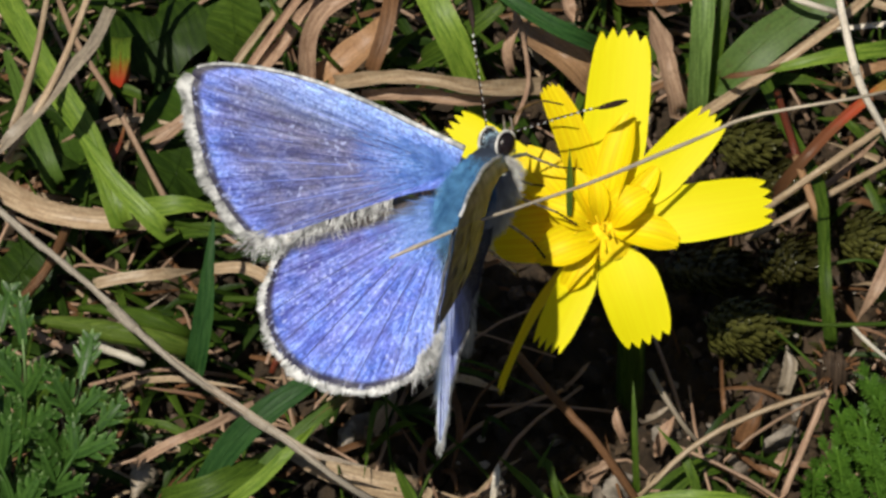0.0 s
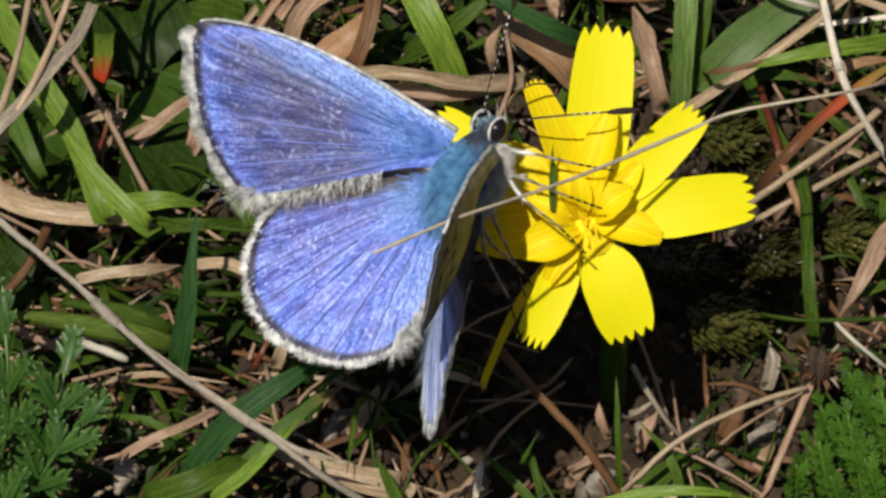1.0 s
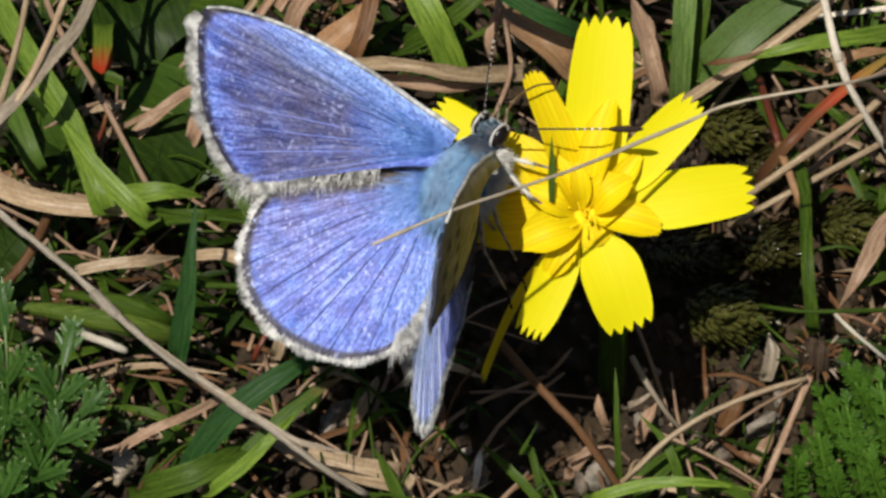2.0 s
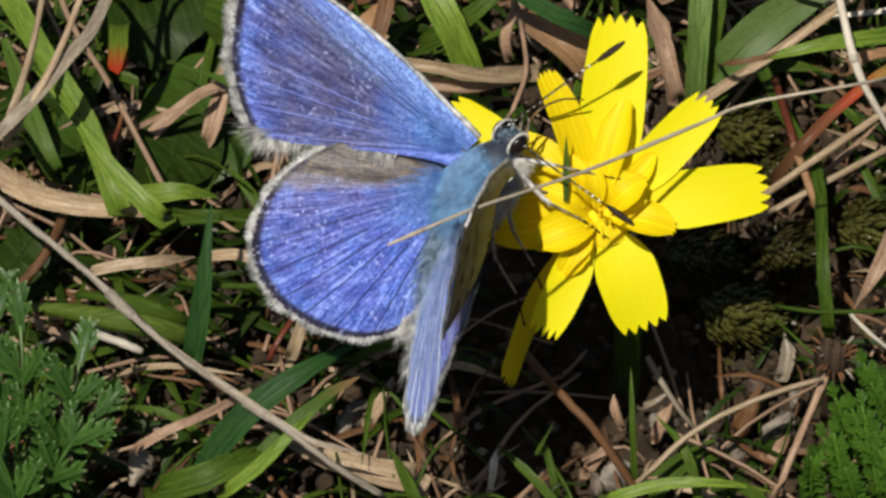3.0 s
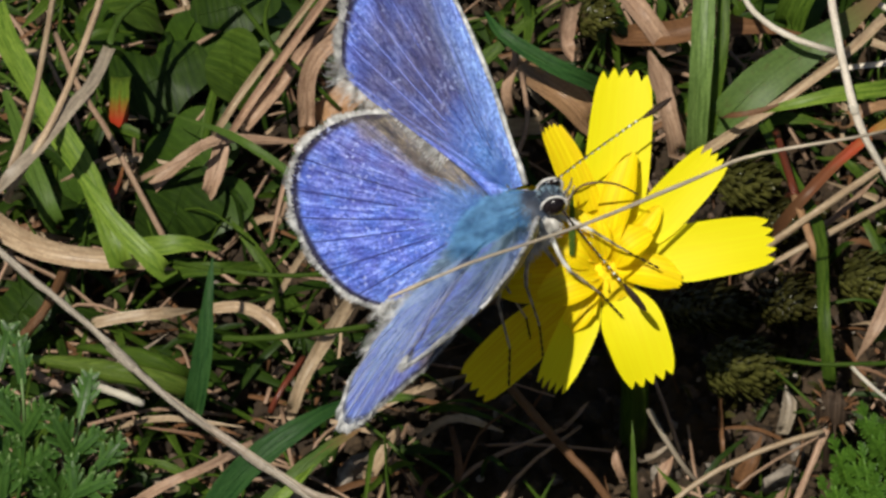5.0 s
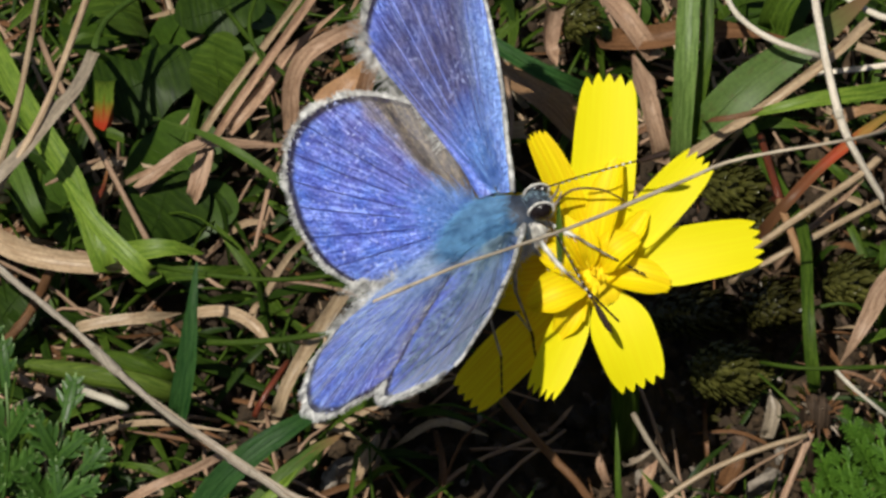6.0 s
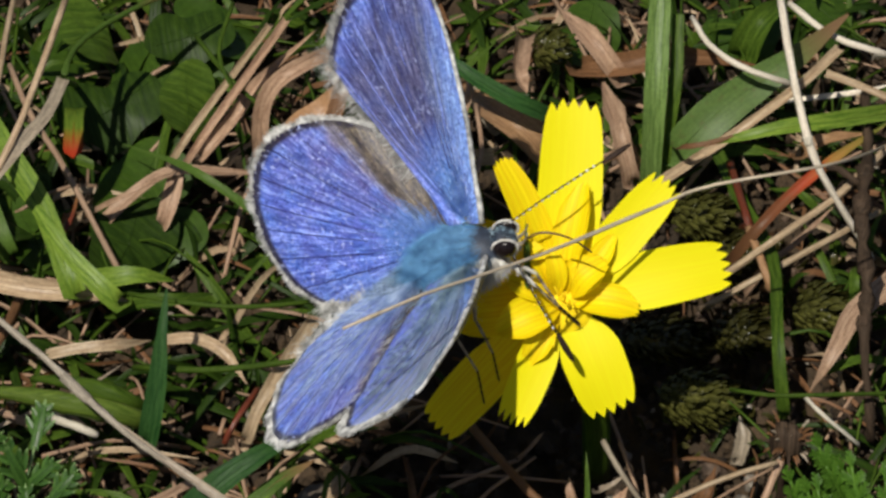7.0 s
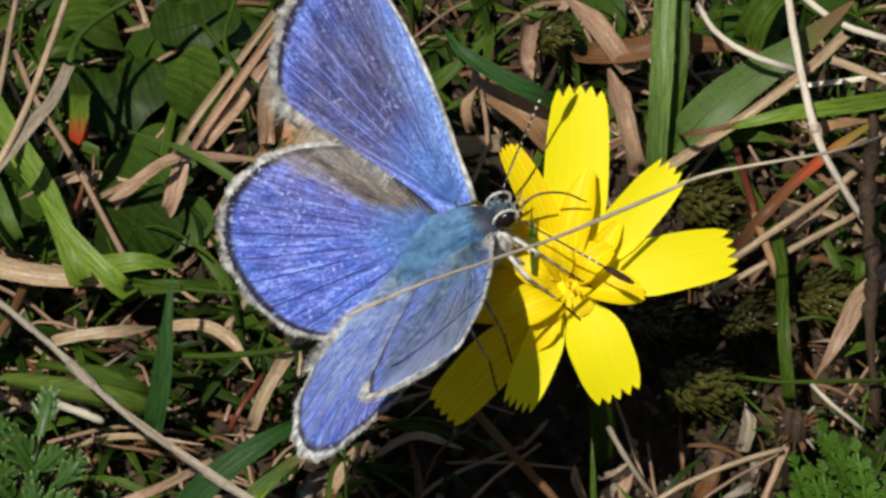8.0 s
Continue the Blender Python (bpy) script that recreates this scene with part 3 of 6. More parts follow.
        for _ in range(2800 if hair_paled else 800):
            a, r = rng.uniform(0.02, 0.985), 0.02 + (0.33 if not hair_paled else 0.7 if name == "hindwing" else 0.82) * rng.random() ** (1.7 if name == "hindwing" or not hair_paled else 1.2)
            x, y, z = spot(r, int(a * 150))
            d = (Vector((x, y)) - b).normalized()
            hair(fz, (x, y, z + up * 0.02), (d.x + rng.uniform(-0.3, 0.3), d.y + rng.uniform(-0.3, 0.3), up * rng.uniform(0.03, 0.4)), rng.uniform(0.5, 1.5), 0.024)
        part("fur", fz.mesh(), FUR_SKY if not hair_paled else FUR_PALE if name == "hindwing" else FUR_GREY, ob, "pale blue hairs from the wing root outward")
        lo, hi = (0.72, 0.93) if name == "forewing" else (0.74, 0.88)
        for _ in range(450 if name == "hindwing" else 420 if side < 0 else 40):
            a = rng.uniform(lo, hi)
            r = rng.uniform(0.86, 0.975)
            x, y, z = spot(r, int(a * 150))
            i = int(a * 150)
            tang = (edge[i] - edge[max(0, i - 1)]).normalized()
            nrm = Vector((tang.y, -tang.x))
            if nrm.dot(edge[i] - b) < 0:
                nrm = -nrm
            d = nrm * 0.8 - tang * rng.uniform(-0.1, 0.9)
            hair(gz, (x, y, z + up * 0.03), (d.x, d.y, up * rng.uniform(0.0, 0.3)), rng.uniform(0.6, 1.6), 0.026)
        part("fringe", gz.mesh(), WHITE_FRINGE, ob, "long pale hairs along the rear edge")
        # pale front edge
        if name == "forewing":
            line = [spot(cut * 1.0, int(i)) for i in range(0, 50, 3)]
            part("front_edge", mesh_of(*tube_data(line, 0.17, 0.09, 6, 30, 0.15)), WHITE_FRINGE, ob, "white front edge of the wing")
        ob.location = Vector(joint) * MM
        return ob

    fore_veins = [(0.31, 0.35, 0.75, 0.016), (0.50, 0.62, 0.96, 0.014), (0.555, 0.42, 0.97, 0.017), (0.605, 0.38, 0.97, 0.02), (0.66, 0.36, 0.97, 0.02), (0.745, 0.2, 0.9, 0.02)]
    hind_veins = [(0.30, 0.3, 0.95, 0.028), (0.37, 0.35, 0.96, 0.042), (0.44, 0.45, 0.96, 0.042), (0.50, 0.35, 0.97, 0.042), (0.56, 0.4, 0.97, 0.042), (0.62, 0.35, 0.97, 0.042), (0.69, 0.3, 0.97, 0.042)]
    spots_f = [(0.8, 0.42), (0.78, 0.48), (0.76, 0.54), (0.78, 0.6), (0.5, 0.5), (0.9, 0.45), (0.9, 0.52), (0.9, 0.58)]
    spots_h = [(0.75, 0.3), (0.7, 0.38), (0.68, 0.46), (0.7, 0.54), (0.72, 0.62), (0.4, 0.4), (0.88, 0.4), (0.88, 0.5), (0.88, 0.6)]
    wings = {}
    for side, tag in ((-1, "L"), (1, "R")):
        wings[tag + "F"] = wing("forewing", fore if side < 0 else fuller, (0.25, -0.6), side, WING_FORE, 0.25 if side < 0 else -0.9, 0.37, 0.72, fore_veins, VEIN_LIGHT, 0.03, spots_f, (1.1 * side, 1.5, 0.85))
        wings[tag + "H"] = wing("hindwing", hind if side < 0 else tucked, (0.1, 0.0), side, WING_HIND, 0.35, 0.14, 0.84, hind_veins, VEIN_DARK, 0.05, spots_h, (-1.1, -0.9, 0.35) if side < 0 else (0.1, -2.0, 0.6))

    # antennae: along local +y, with pale rings and a dark club
    feelers = []
    for s in (-1, 1):
        shaft = [(0, 0, 0), (0, 2.5, 0.12), (0, 5.2, 0.12), (0, 7.6, 0)]
        feeler = part("antenna", mesh_of(*tube_data(shaft, 0.052, 0.052, 6, 20, 0.05)), ANTENNA_DARK, root, "black antenna ringed with white")
        part("club", mesh_of(*ball((0.2, 1.0, 0.16), 10, 10, (0, 7.3, 0.03))), ANTENNA_DARK, feeler, "dark swollen tip")
        rings = Pile()
        for k in range(14):
            y = 0.35 + k * 0.42
            z = 0.12 * math.sin(min(1, y / 5.2) * 1.5)
            rings.add(tube_data([(0, y, z), (0, y + 0.15, z)], 0.068, 0.068, 6, 2, 0.05))
        part("ring", rings.mesh(), WHITE_FRINGE, feeler, "white rings")
        feeler.location = Vector((0.42 * s, 3.2, 0.55)) * MM
        feelers.append(feeler)

    # legs: along local +y to the foot
    legs = []
    hips = [(0.55, 1.6, -1.0), (0.6, 0.7, -1.1), (0.6, -0.4, -1.1), (-0.55, 1.6, -1.0), (-0.6, 0.7, -1.1), (-0.6, -0.4, -1.1)]
    for i, hip in enumerate(hips):
        L = 7.2 if i % 3 < 2 else 8.6
        bend = 0.9 if i % 3 < 2 else 1.2
        thigh = [(0, 0, 0), (0, L * 0.2, bend * 0.8), (0, L * 0.38, bend)]
        leg = part("leg", mesh_of(*tube_data(thigh, 0.15, 0.10, 7, 10, 0.15)), FUR_WHITE if i % 3 == 0 else LEG_GREY, root, "grey and white hairy leg")
        part("shin", mesh_of(*tube_data([(0, L * 0.37, bend), (0, L * 0.55, bend * 0.55), (0, L * 0.72, 0.15)], 0.085, 0.06, 7, 10, 0.15)), LEG_GREY, leg)
        foot = Pile()
        for k in range(5):
            y0 = L * (0.72 + 0.056 * k)
            foot.add(tube_data([(0, y0, 0.15 - 0.03 * k), (0, y0 + L * 0.045, 0.12 - 0.03 * k)], 0.075, 0.05, 6, 3, 0.1))
        part("foot", foot.mesh(), ANTENNA_DARK, leg, "dark jointed foot")
        fz = Pile()
        for _ in range(40):
            y = rng.uniform(0, L * 0.4)
            a = rng.uniform(0, 6.28)
            hair(fz, (0.12 * math.cos(a), y, bend * min(1, y / (L * 0.3)) * 0.9 + 0.12 * math.sin(a)), (math.cos(a) * 0.6, 0.8, math.sin(a) * 0.6), rng.uniform(0.2, 0.45), 0.035)
        part("fur", fz.mesh(), FUR_WHITE, leg)
        leg.location = Vector(hip) * MM
        legs.append(leg)
    return root, wings, feelers, legs, hips


BUTTERFLY, WINGS, FEELERS, LEGS, HIPS = butterfly()


# ---- flower ----
# local axes: x right, y up the flower face, z out of the face
FLOWER_AT = (8.92, 0.79, 18.67)
FLOWER_TURN = pose(0, 0, 0, 40, 0, 0)


def petal_mesh(base, tip, width, facing, arch=0.6, teeth=5, tooth=0.55, cup=0.25, seed=0, fat=0.55, rib=0.001, blunt=0.14):
    """A strap-shaped ray floret with a toothed tip, ribbed along its length."""
    rng = random.Random(seed)
    a, b = Vector(base), Vector(tip)
    axis = (b - a).normalized()
    n = Vector(facing)
    n = (n - axis * n.dot(axis)).normalized()
    side = axis.cross(n)
    length = (b - a).length
    cols, rows = teeth * 6, 20
    verts, uvs, run, faces = [], [], [], []
    depth = [tooth * rng.uniform(0.75, 1.2) for _ in range(teeth + 1)]
    for i in range(rows + 1):
        t = i / rows
        prof = 0.16 + 0.84 * math.sin(min(1.0, t / fat) * math.pi / 2) ** 0.85
        if t > fat:
            prof *= 1 - blunt * ((t - fat) / (1 - fat)) ** 2
        for k in range(cols + 1):
            s = 2 * k / cols - 1
            w = prof * width / 2
            notch = abs((k % 6) / 3 - 1)
            reach = length * t
            late = max(0.0, (t - 0.72) / 0.28)
            reach -= late * (notch ** 1.3) * depth[(k + 3) // 6]
            reach -= late * 0.05 * length * abs(s) ** 3
            lift = arch * math.sin(math.pi * max(0.0, reach) / length) + cup * w * s * s + rib * math.cos(s * teeth * math.pi) * min(1, t * 3)
            lift += 0.06 * math.sin(6 * t + seed) * s
            verts.append(a + axis * reach + side * (s * w) + n * lift)
            uvs.append((s * w, reach))
            run.append(t)
    m = cols + 1
    for i in range(rows):
        for k in range(cols):
            faces.append((i * m + k, i * m + k + 1, (i + 1) * m + k + 1, (i + 1) * m + k))
    return mesh_of(verts, faces, uvs, run)


def flower():
    root = new("yellow_flower")
    tagged(root, "bright yellow hawkbit flower with toothed petals on a stem", "flower")
    face = (0.0, 0.0, 1.0)
    outer = [
        # base, tip, width, facing, arch, golden (on the left also darker for shade)
        ((0.12, 0.72, 0.30), (1.13, 11.20, 0.80), 3.6, (0, -0.2, 1), 0.5, False),
        ((-0.73, 0.88, 0.40), (-3.17, 8.05, 1.60), 2.3, (0.5, 0.1, 0.9), 0.7, True),
        ((0.93, 0.88, 0.40), (6.25, 6.45, 0.60), 2.6, (-0.2, -0.2, 1), 0.5, False),
        ((1.31, 0.31, 0.40), (9.40, 1.66, 0.20), 3.25, (0, 0.1, 1), 0.5, False),
        ((0.52, -0.69, 0.40), (2.55, -6.35, 0.30), 3.5, (0, 0.2, 1), 0.5, False),
        ((-0.57, -0.90, 0.60), (-3.30, -6.70, 1.10), 2.25, (0.1, 0.1, 1), 0.5, False),
        ((-1.19, -0.13, -0.00), (-6.47, -0.53, -0.30), 3.0, (0.1, 0.0, 1), 0.5, True),
        ((-1.19, 0.41, 0.00), (-7.00, 2.46, -0.60), 3.0, (0.1, 0.0, 1), 0.4, True),
        ((-1.03, 0.72, -0.20), (-8.57, 6.09, -1.50), 2.6, (0.1, 0.0, 1), 0.4, False),
        ((-1.26, 0.72, 0.30), (-4.81, 4.32, 0.50), 2.8, (0.3, 0.0, 1), 0.7, True),
    ]
    for i, (a, b, w, n, arch, deep) in enumerate(outer):
        part("petal", petal_mesh(a, b, w, n, arch, 5, 0.25 if deep else 0.58, 0.12, i, 0.44, 0.006 if deep else 0.001, 0.35 if deep else 0.14), PETAL_GOLD_SHADED if deep else PETAL, root)
    inner = [
        ((0.10, 0.40, 0.90), (1.51, 6.49, 1.80), 2.0, (-0.5, -0.3, 0.8), 0.5),
        ((0.41, 0.25, 0.90), (2.51, 2.12, 1.70), 2.2, (-0.3, 0.2, 0.9), 0.8),
        ((0.51, -0.13, 0.90), (4.18, -0.75, 1.40), 2.1, (0, 0.4, 0.9), 0.6),
        ((-0.28, -0.38, 0.90), (-3.85, -1.60, 1.90), 2.3, (0.3, 0.3, 0.9), 0.9),
        ((-0.59, -0.54, 0.80), (-2.25, -3.45, 1.20), 1.55, (0.2, 0.3, 0.9), 0.7),
        ((-0.59, 0.25, 0.90), (-3.27, 1.49, 1.80), 1.8, (0.4, 0.0, 0.9), 0.8),
        ((-0.34, 0.40, 1.00), (-1.87, 3.36, 2.20), 1.6, (0.4, -0.2, 0.9), 0.6),
        ((-0.28, 0.40, 1.00), (-0.63, 3.05, 2.40), 1.2, (0.2, -0.3, 0.9), 0.5),
        ((0.67, 0.40, 0.80), (3.00, 3.53, 1.10), 1.3, (-0.3, -0.3, 0.9), 0.4),
    ]
    for i, (a, b, w, n, arch) in enumerate(inner):
        part("petal", petal_mesh(a, b, w, n, arch, 4, 0.14, 0.4, i + 20, 0.6, 0.01, 0.5), PETAL_GOLD_SHADED, root, "short golden inner petal")
    part("disc", mesh_of(*ball((1.75, 1.75, 0.7), 8, 16, (0, -0.2, 0.35), 0.06)), ANTHER, root, "golden centre of the flower")
    rng = random.Random(8)
    for i in range(18):
        ang, rad = rng.uniform(0, 6.28), rng.uniform(0.1, 1.7)
        x, y = rad * math.cos(ang), rad * math.sin(ang)
        h = rng.uniform(0.7, 1.6)
        pts = [(x * 0.6, y * 0.6, 0.6), (x, y, 0.6 + h * 0.6), (x * 1.5 + rng.uniform(-0.3, 0.3), y * 1.5 + rng.uniform(-0.3, 0.3), 0.6 + h)]
        part("stamen", mesh_of(*tube_data(pts, 0.10, 0.07, 6, 8, 0.1, i)), ANTHER, root)
    part("bract", mesh_of(*ribbon_data([(-1.97, 0.80, 2.60), (-1.95, 2.73, 3.00), (-1.96, 4.52, 3.40)], 0.36, "grass", 0.3, facing=Vector((0, 0, 1)))[:4]), GREEN_MID, root, "narrow green bract between the petals")
    # cup of green bracts and the stem beneath
    part("cup", mesh_of(*tube_data([(0, 0, 0.5), (0, -0.2, -1.5), (0, -0.8, -4.0), (0, -1.5, -5.4)], 1.9, 0.9, 12, 10, 0.04)), GREEN_SHADED_DARK, root, "green cup under the petals")
    down = FLOWER_TURN.to_3x3().inverted() @ Vector((2.0, 3.0, -FLOWER_AT[2] - 0.6))
    stem_pts = [(0, -1.4, -5.2), tuple(Vector((0, -1.4, -5.2)).lerp(down, 0.5) + Vector((0.8, 0, 0))), tuple(down)]
    part("stem", mesh_of(*tube_data(stem_pts, 0.75, 0.85, 9, 14, 0.05)), GREEN_MID, root, "green flower stem")
    # golden colour here stands in for the butterfly's shade on this petal
    loose = part("petal", petal_mesh((0, 0, 0), (0, 9.5, -0.2), 3.0, face, 0.4, 5, 0.5, 0.12, 44), PETAL_GOLD_SHADED, root, "drooping petal that swings out")
    return root, loose


FLOWER, LOOSE_PETAL = flower()


def motions():
    walk(BUTTERFLY, [(t, pose(x * MM, y * MM, z * MM, rx, ry, rz)) for t, x, y, z, rx, ry, rz in BODY_ROWS])
    for key, rows in WING_ROWS.items():
        at = WINGS[key].location.copy()
        walk(WINGS[key], [(t, pose(*at, rx, ry, rz)) for t, rx, ry, rz in rows])
    for feeler, rows in zip(FEELERS, FEELER_ROWS):
        at = feeler.location.copy()
        walk(feeler, [(t, Matrix.Translation(at) @ (Vector(p) * MM - at).to_track_quat("Y", "Z").to_matrix().to_4x4()) for t, p in rows])
    for leg, hip, rows in zip(LEGS, HIPS, LEG_ROWS):
        at = Vector(hip) * MM
        walk(leg, [(t, Matrix.Translation(at) @ (Vector(p) * MM - at).to_track_quat("Y", "Z").to_matrix().to_4x4()) for t, p in rows])
    at = Vector(FLOWER_AT)
    walk(FLOWER, [(t, Matrix.Translation((at + FLOWER_TURN.to_3x3() @ Vector((dx, dy, 0))) * MM) @ FLOWER_TURN @ pose(0, 0, 0, 0, 0, spin)) for t, dx, dy, spin in FLOWER_ROWS])
    walk(LOOSE_PETAL, [(t, pose(x * MM, y * MM, z * MM, rx, ry, rz)) for t, x, y, z, rx, ry, rz in LOOSE_ROWS])


BODY_ROWS = [
    (0, 1.98, -2.99, 26.20, 36.1, -28.2, -42.6),
    (0.5, 2.13, -1.41, 25.11, 42.1, -21.0, -41.6),
    (1, 2.38, -0.16, 23.96, 41.9, -18.4, -46.1),
    (1.5, 2.27, 0.51, 22.93, 48.0, -2.8, -43.9),
    (2.8, 2.50, 0.44, 22.22, 46.9, -9.1, -52.2),
    (3, 2.36, -0.11, 22.73, 47.4, -4.9, -54.8),
    (3.5, 2.82, 0.78, 22.12, 39.1, -0.4, -62.1),
    (4, 3.51, 1.25, 22.63, 41.6, 0.9, -75.2),
    (4.5, 3.94, 0.90, 22.64, 43.1, -2.4, -81.7),
    (5.8, 3.71, -0.40, 23.83, 37.7, -1.0, -80.2),
    (6, 3.98, 1.12, 21.93, 38.7, -2.3, -80.4),
    (6.5, 4.59, 0.40, 22.55, 27.7, 6.6, -81.6),
    (7, 3.64, -0.44, 23.65, 37.0, 0.1, -92.3),
    (7.5, 3.14, 0.55, 23.20, 33.0, 2.4, -84.9),
    (8, 3.34, 0.33, 23.02, 38.4, -1.8, -73.9),
]
WING_ROWS = {
    "LF": [
        (0, 164.2, -39.3, 180.8),
        (0.5, 165.4, -33.5, 179.2),
        (1, 167.3, -36.6, 178.4),
        (1.5, 174.2, -21.0, 180.3),
        (2.8, -181.9, -46.2, 172.3),
        (3, 175.3, -38.9, 171.1),
        (3.5, 172.6, -39.3, 171.4),
        (4, 176.8, -37.3, 166.6),
        (4.5, 178.1, -44.0, 164.3),
        (5.8, 177.3, -45.9, 155.1),
        (6, 180.1, -40.0, 148.7),
        (6.5, 170.8, -44.9, 158.9),
        (7, 180.3, -52.0, 154.6),
        (7.5, 169.7, -42.7, 175.6),
        (8, 178.7, -45.4, 160.3),
    ],
    "LH": [
        (0, 160.4, -16.2, -114.8),
        (0.5, 170.5, -21.9, -115.7),
        (1, 164.6, -20.6, -113.0),
        (1.5, 181.2, -22.4, -110.7),
        (2.8, 125.9, -20.9, -111.6),
        (3, 133.0, -17.6, -113.2),
        (3.5, 134.2, -17.6, -115.4),
        (4, 136.7, -15.4, -121.4),
        (4.5, 135.0, -23.8, -119.6),
        (5.8, 129.6, -14.3, -128.2),
        (6, 138.7, -21.9, -133.7),
        (6.5, 134.9, -13.5, -128.2),
        (7, 128.3, -24.3, -120.6),
        (7.5, 128.8, -14.2, -113.6),
        (8, 129.2, -21.7, -117.9),
    ],
    "RF": [
        (0, 23.0, -42.3, -26.1),
        (0.5, 25.0, -48.8, -28.6),
        (1, 25.3, -47.1, -23.7),
        (1.5, 21.3, -62.4, -9.1),
        (2.8, 17.7, -52.8, -0.6),
        (3, 16.8, -52.9, 2.0),
        (3.5, 15.5, -51.9, -0.1),
        (4, 9.1, -45.6, 3.6),
        (4.5, 4.8, -39.8, 11.1),
        (5.8, 1.6, -29.6, -5.8),
        (6, 7.6, -28.8, -7.0),
        (6.5, 14.6, -37.2, -7.1),
        (7, 10.2, -24.3, 4.0),
        (7.5, 6.0, -34.4, 4.2),
        (8, 1.4, -33.9, -1.5),
    ],
    "RH": [
        (0, 41.8, -0.1, -67.1),
        (0.5, 38.3, -11.8, -62.4),
        (1, 41.7, -3.9, -60.3),
        (1.5, 45.2, -17.0, -52.7),
        (2.8, 39.3, -9.0, -52.2),
        (3, 36.8, -13.8, -48.1),
        (3.5, 38.9, -4.9, -55.5),
        (4, 35.4, -8.4, -57.2),
        (4.5, 27.1, -7.7, -53.0),
        (5.8, 22.2, -5.8, -51.9),
        (6, 18.2, -10.4, -56.8),
        (6.5, 29.9, -6.0, -57.2),
        (7, 16.0, -2.3, -48.2),
        (7.5, 25.3, -0.2, -48.6),
        (8, 20.6, -5.8, -54.0),
    ],
}
# where the tips of the two antennae point, in the butterfly's space (left, then right)
FEELER_ROWS = [
    [(0, (-2.95, 7.50, 1.18)), (0.5, (-1.61, 6.90, 0.81)), (1, (-0.19, 7.20, 1.46)), (1.5, (-0.12, 7.14, 2.23)), (2.8, (0.14, 6.54, 3.32)), (3, (1.28, 9.83, -1.56)), (3.5, (0.98, 10.15, -0.92)), (4, (-1.49, 10.25, -1.23)), (4.5, (-2.88, 10.17, -0.84)), (5.8, (-0.63, 8.05, -2.02)), (6, (1.00, 8.75, -0.42)), (6.5, (-3.25, 10.47, 1.74)), (7, (-3.92, 9.55, -1.18)), (7.5, (-3.86, 9.50, 1.54)), (8, (-3.34, 9.22, 2.19))],
    [(0, (1.99, 7.80, -5.87)), (0.5, (3.59, 6.52, -5.27)), (1, (4.36, 6.40, -4.09)), (1.5, (5.23, 6.43, -3.00)), (2.8, (6.53, 5.30, -2.94)), (3, (7.03, 2.99, -3.51)), (3.5, (7.47, 4.42, -3.87)), (4, (6.56, 4.62, -5.15)), (4.5, (5.27, 4.30, -5.62)), (5.8, (5.44, 1.91, -7.46)), (6, (6.95, 2.39, -5.92)), (6.5, (6.24, 3.39, -4.67)), (7, (3.64, 2.56, -7.00)), (7.5, (4.37, 5.85, -3.63)), (8, (4.52, 5.69, -3.41))],
]
# where the feet stand: right fore, middle, hind; left fore, middle, hind
LEG_ROWS = [
    [(0, (-0.70, 0.81, -9.12)), (1.5, (4.65, -0.35, -4.76)), (3, (3.17, 0.64, -5.45)), (4, (2.85, 1.34, -4.93)), (4.5, (1.79, 1.07, -5.05)), (6, (2.37, 1.81, -4.58)), (7, (0.10, 2.03, -6.79)), (8, (2.25, 1.53, -5.71))],
    [(0, (-2.17, -1.95, -9.40)), (1.5, (4.99, -6.03, -4.74)), (3, (4.43, -4.96, -5.96)), (4, (5.25, -3.77, -5.90)), (4.5, (4.27, -4.06, -6.07)), (6, (3.43, -2.29, -5.11)), (7, (2.72, -2.92, -7.61)), (8, (3.26, -2.71, -6.39))],
    [(0, (-3.54, -4.30, -10.06)), (1.5, (3.75, -6.74, -5.26)), (3, (2.85, -6.11, -5.89)), (4, (4.21, -5.57, -5.69)), (4.5, (3.19, -5.78, -5.61)), (6, (3.40, -4.63, -5.26)), (7, (2.37, -4.26, -7.82)), (8, (3.66, -4.61, -7.30))],
    [(0, (-1.26, 3.66, -6.81)), (1.5, (2.98, 2.15, -3.58)), (3, (1.58, 2.71, -3.93)), (4, (1.42, 2.77, -3.61)), (4.5, (0.30, 2.59, -3.51)), (6, (0.72, 2.77, -2.82)), (7, (0.02, 2.01, -6.02)), (8, (1.28, 2.65, -4.75))],
    [(0, (-2.86, 2.38, -6.73)), (1.5, (1.74, 0.37, -3.53)), (3, (0.54, 0.80, -3.75)), (4, (0.80, 0.68, -3.33)), (4.5, (-0.18, 0.49, -3.11)), (6, (1.03, 0.89, -3.59)), (7, (-1.51, 0.38, -4.74)), (8, (0.16, 1.06, -4.43))],
    [(0, (-4.63, 0.48, -6.85)), (1.5, (0.68, -1.67, -3.76)), (3, (-0.43, -1.42, -3.76)), (4, (0.42, -1.59, -3.15)), (4.5, (-0.44, -1.79, -2.83)), (6, (0.24, -1.31, -3.02)), (7, (-1.34, -2.18, -4.52)), (8, (-0.11, -1.38, -4.49))],
]
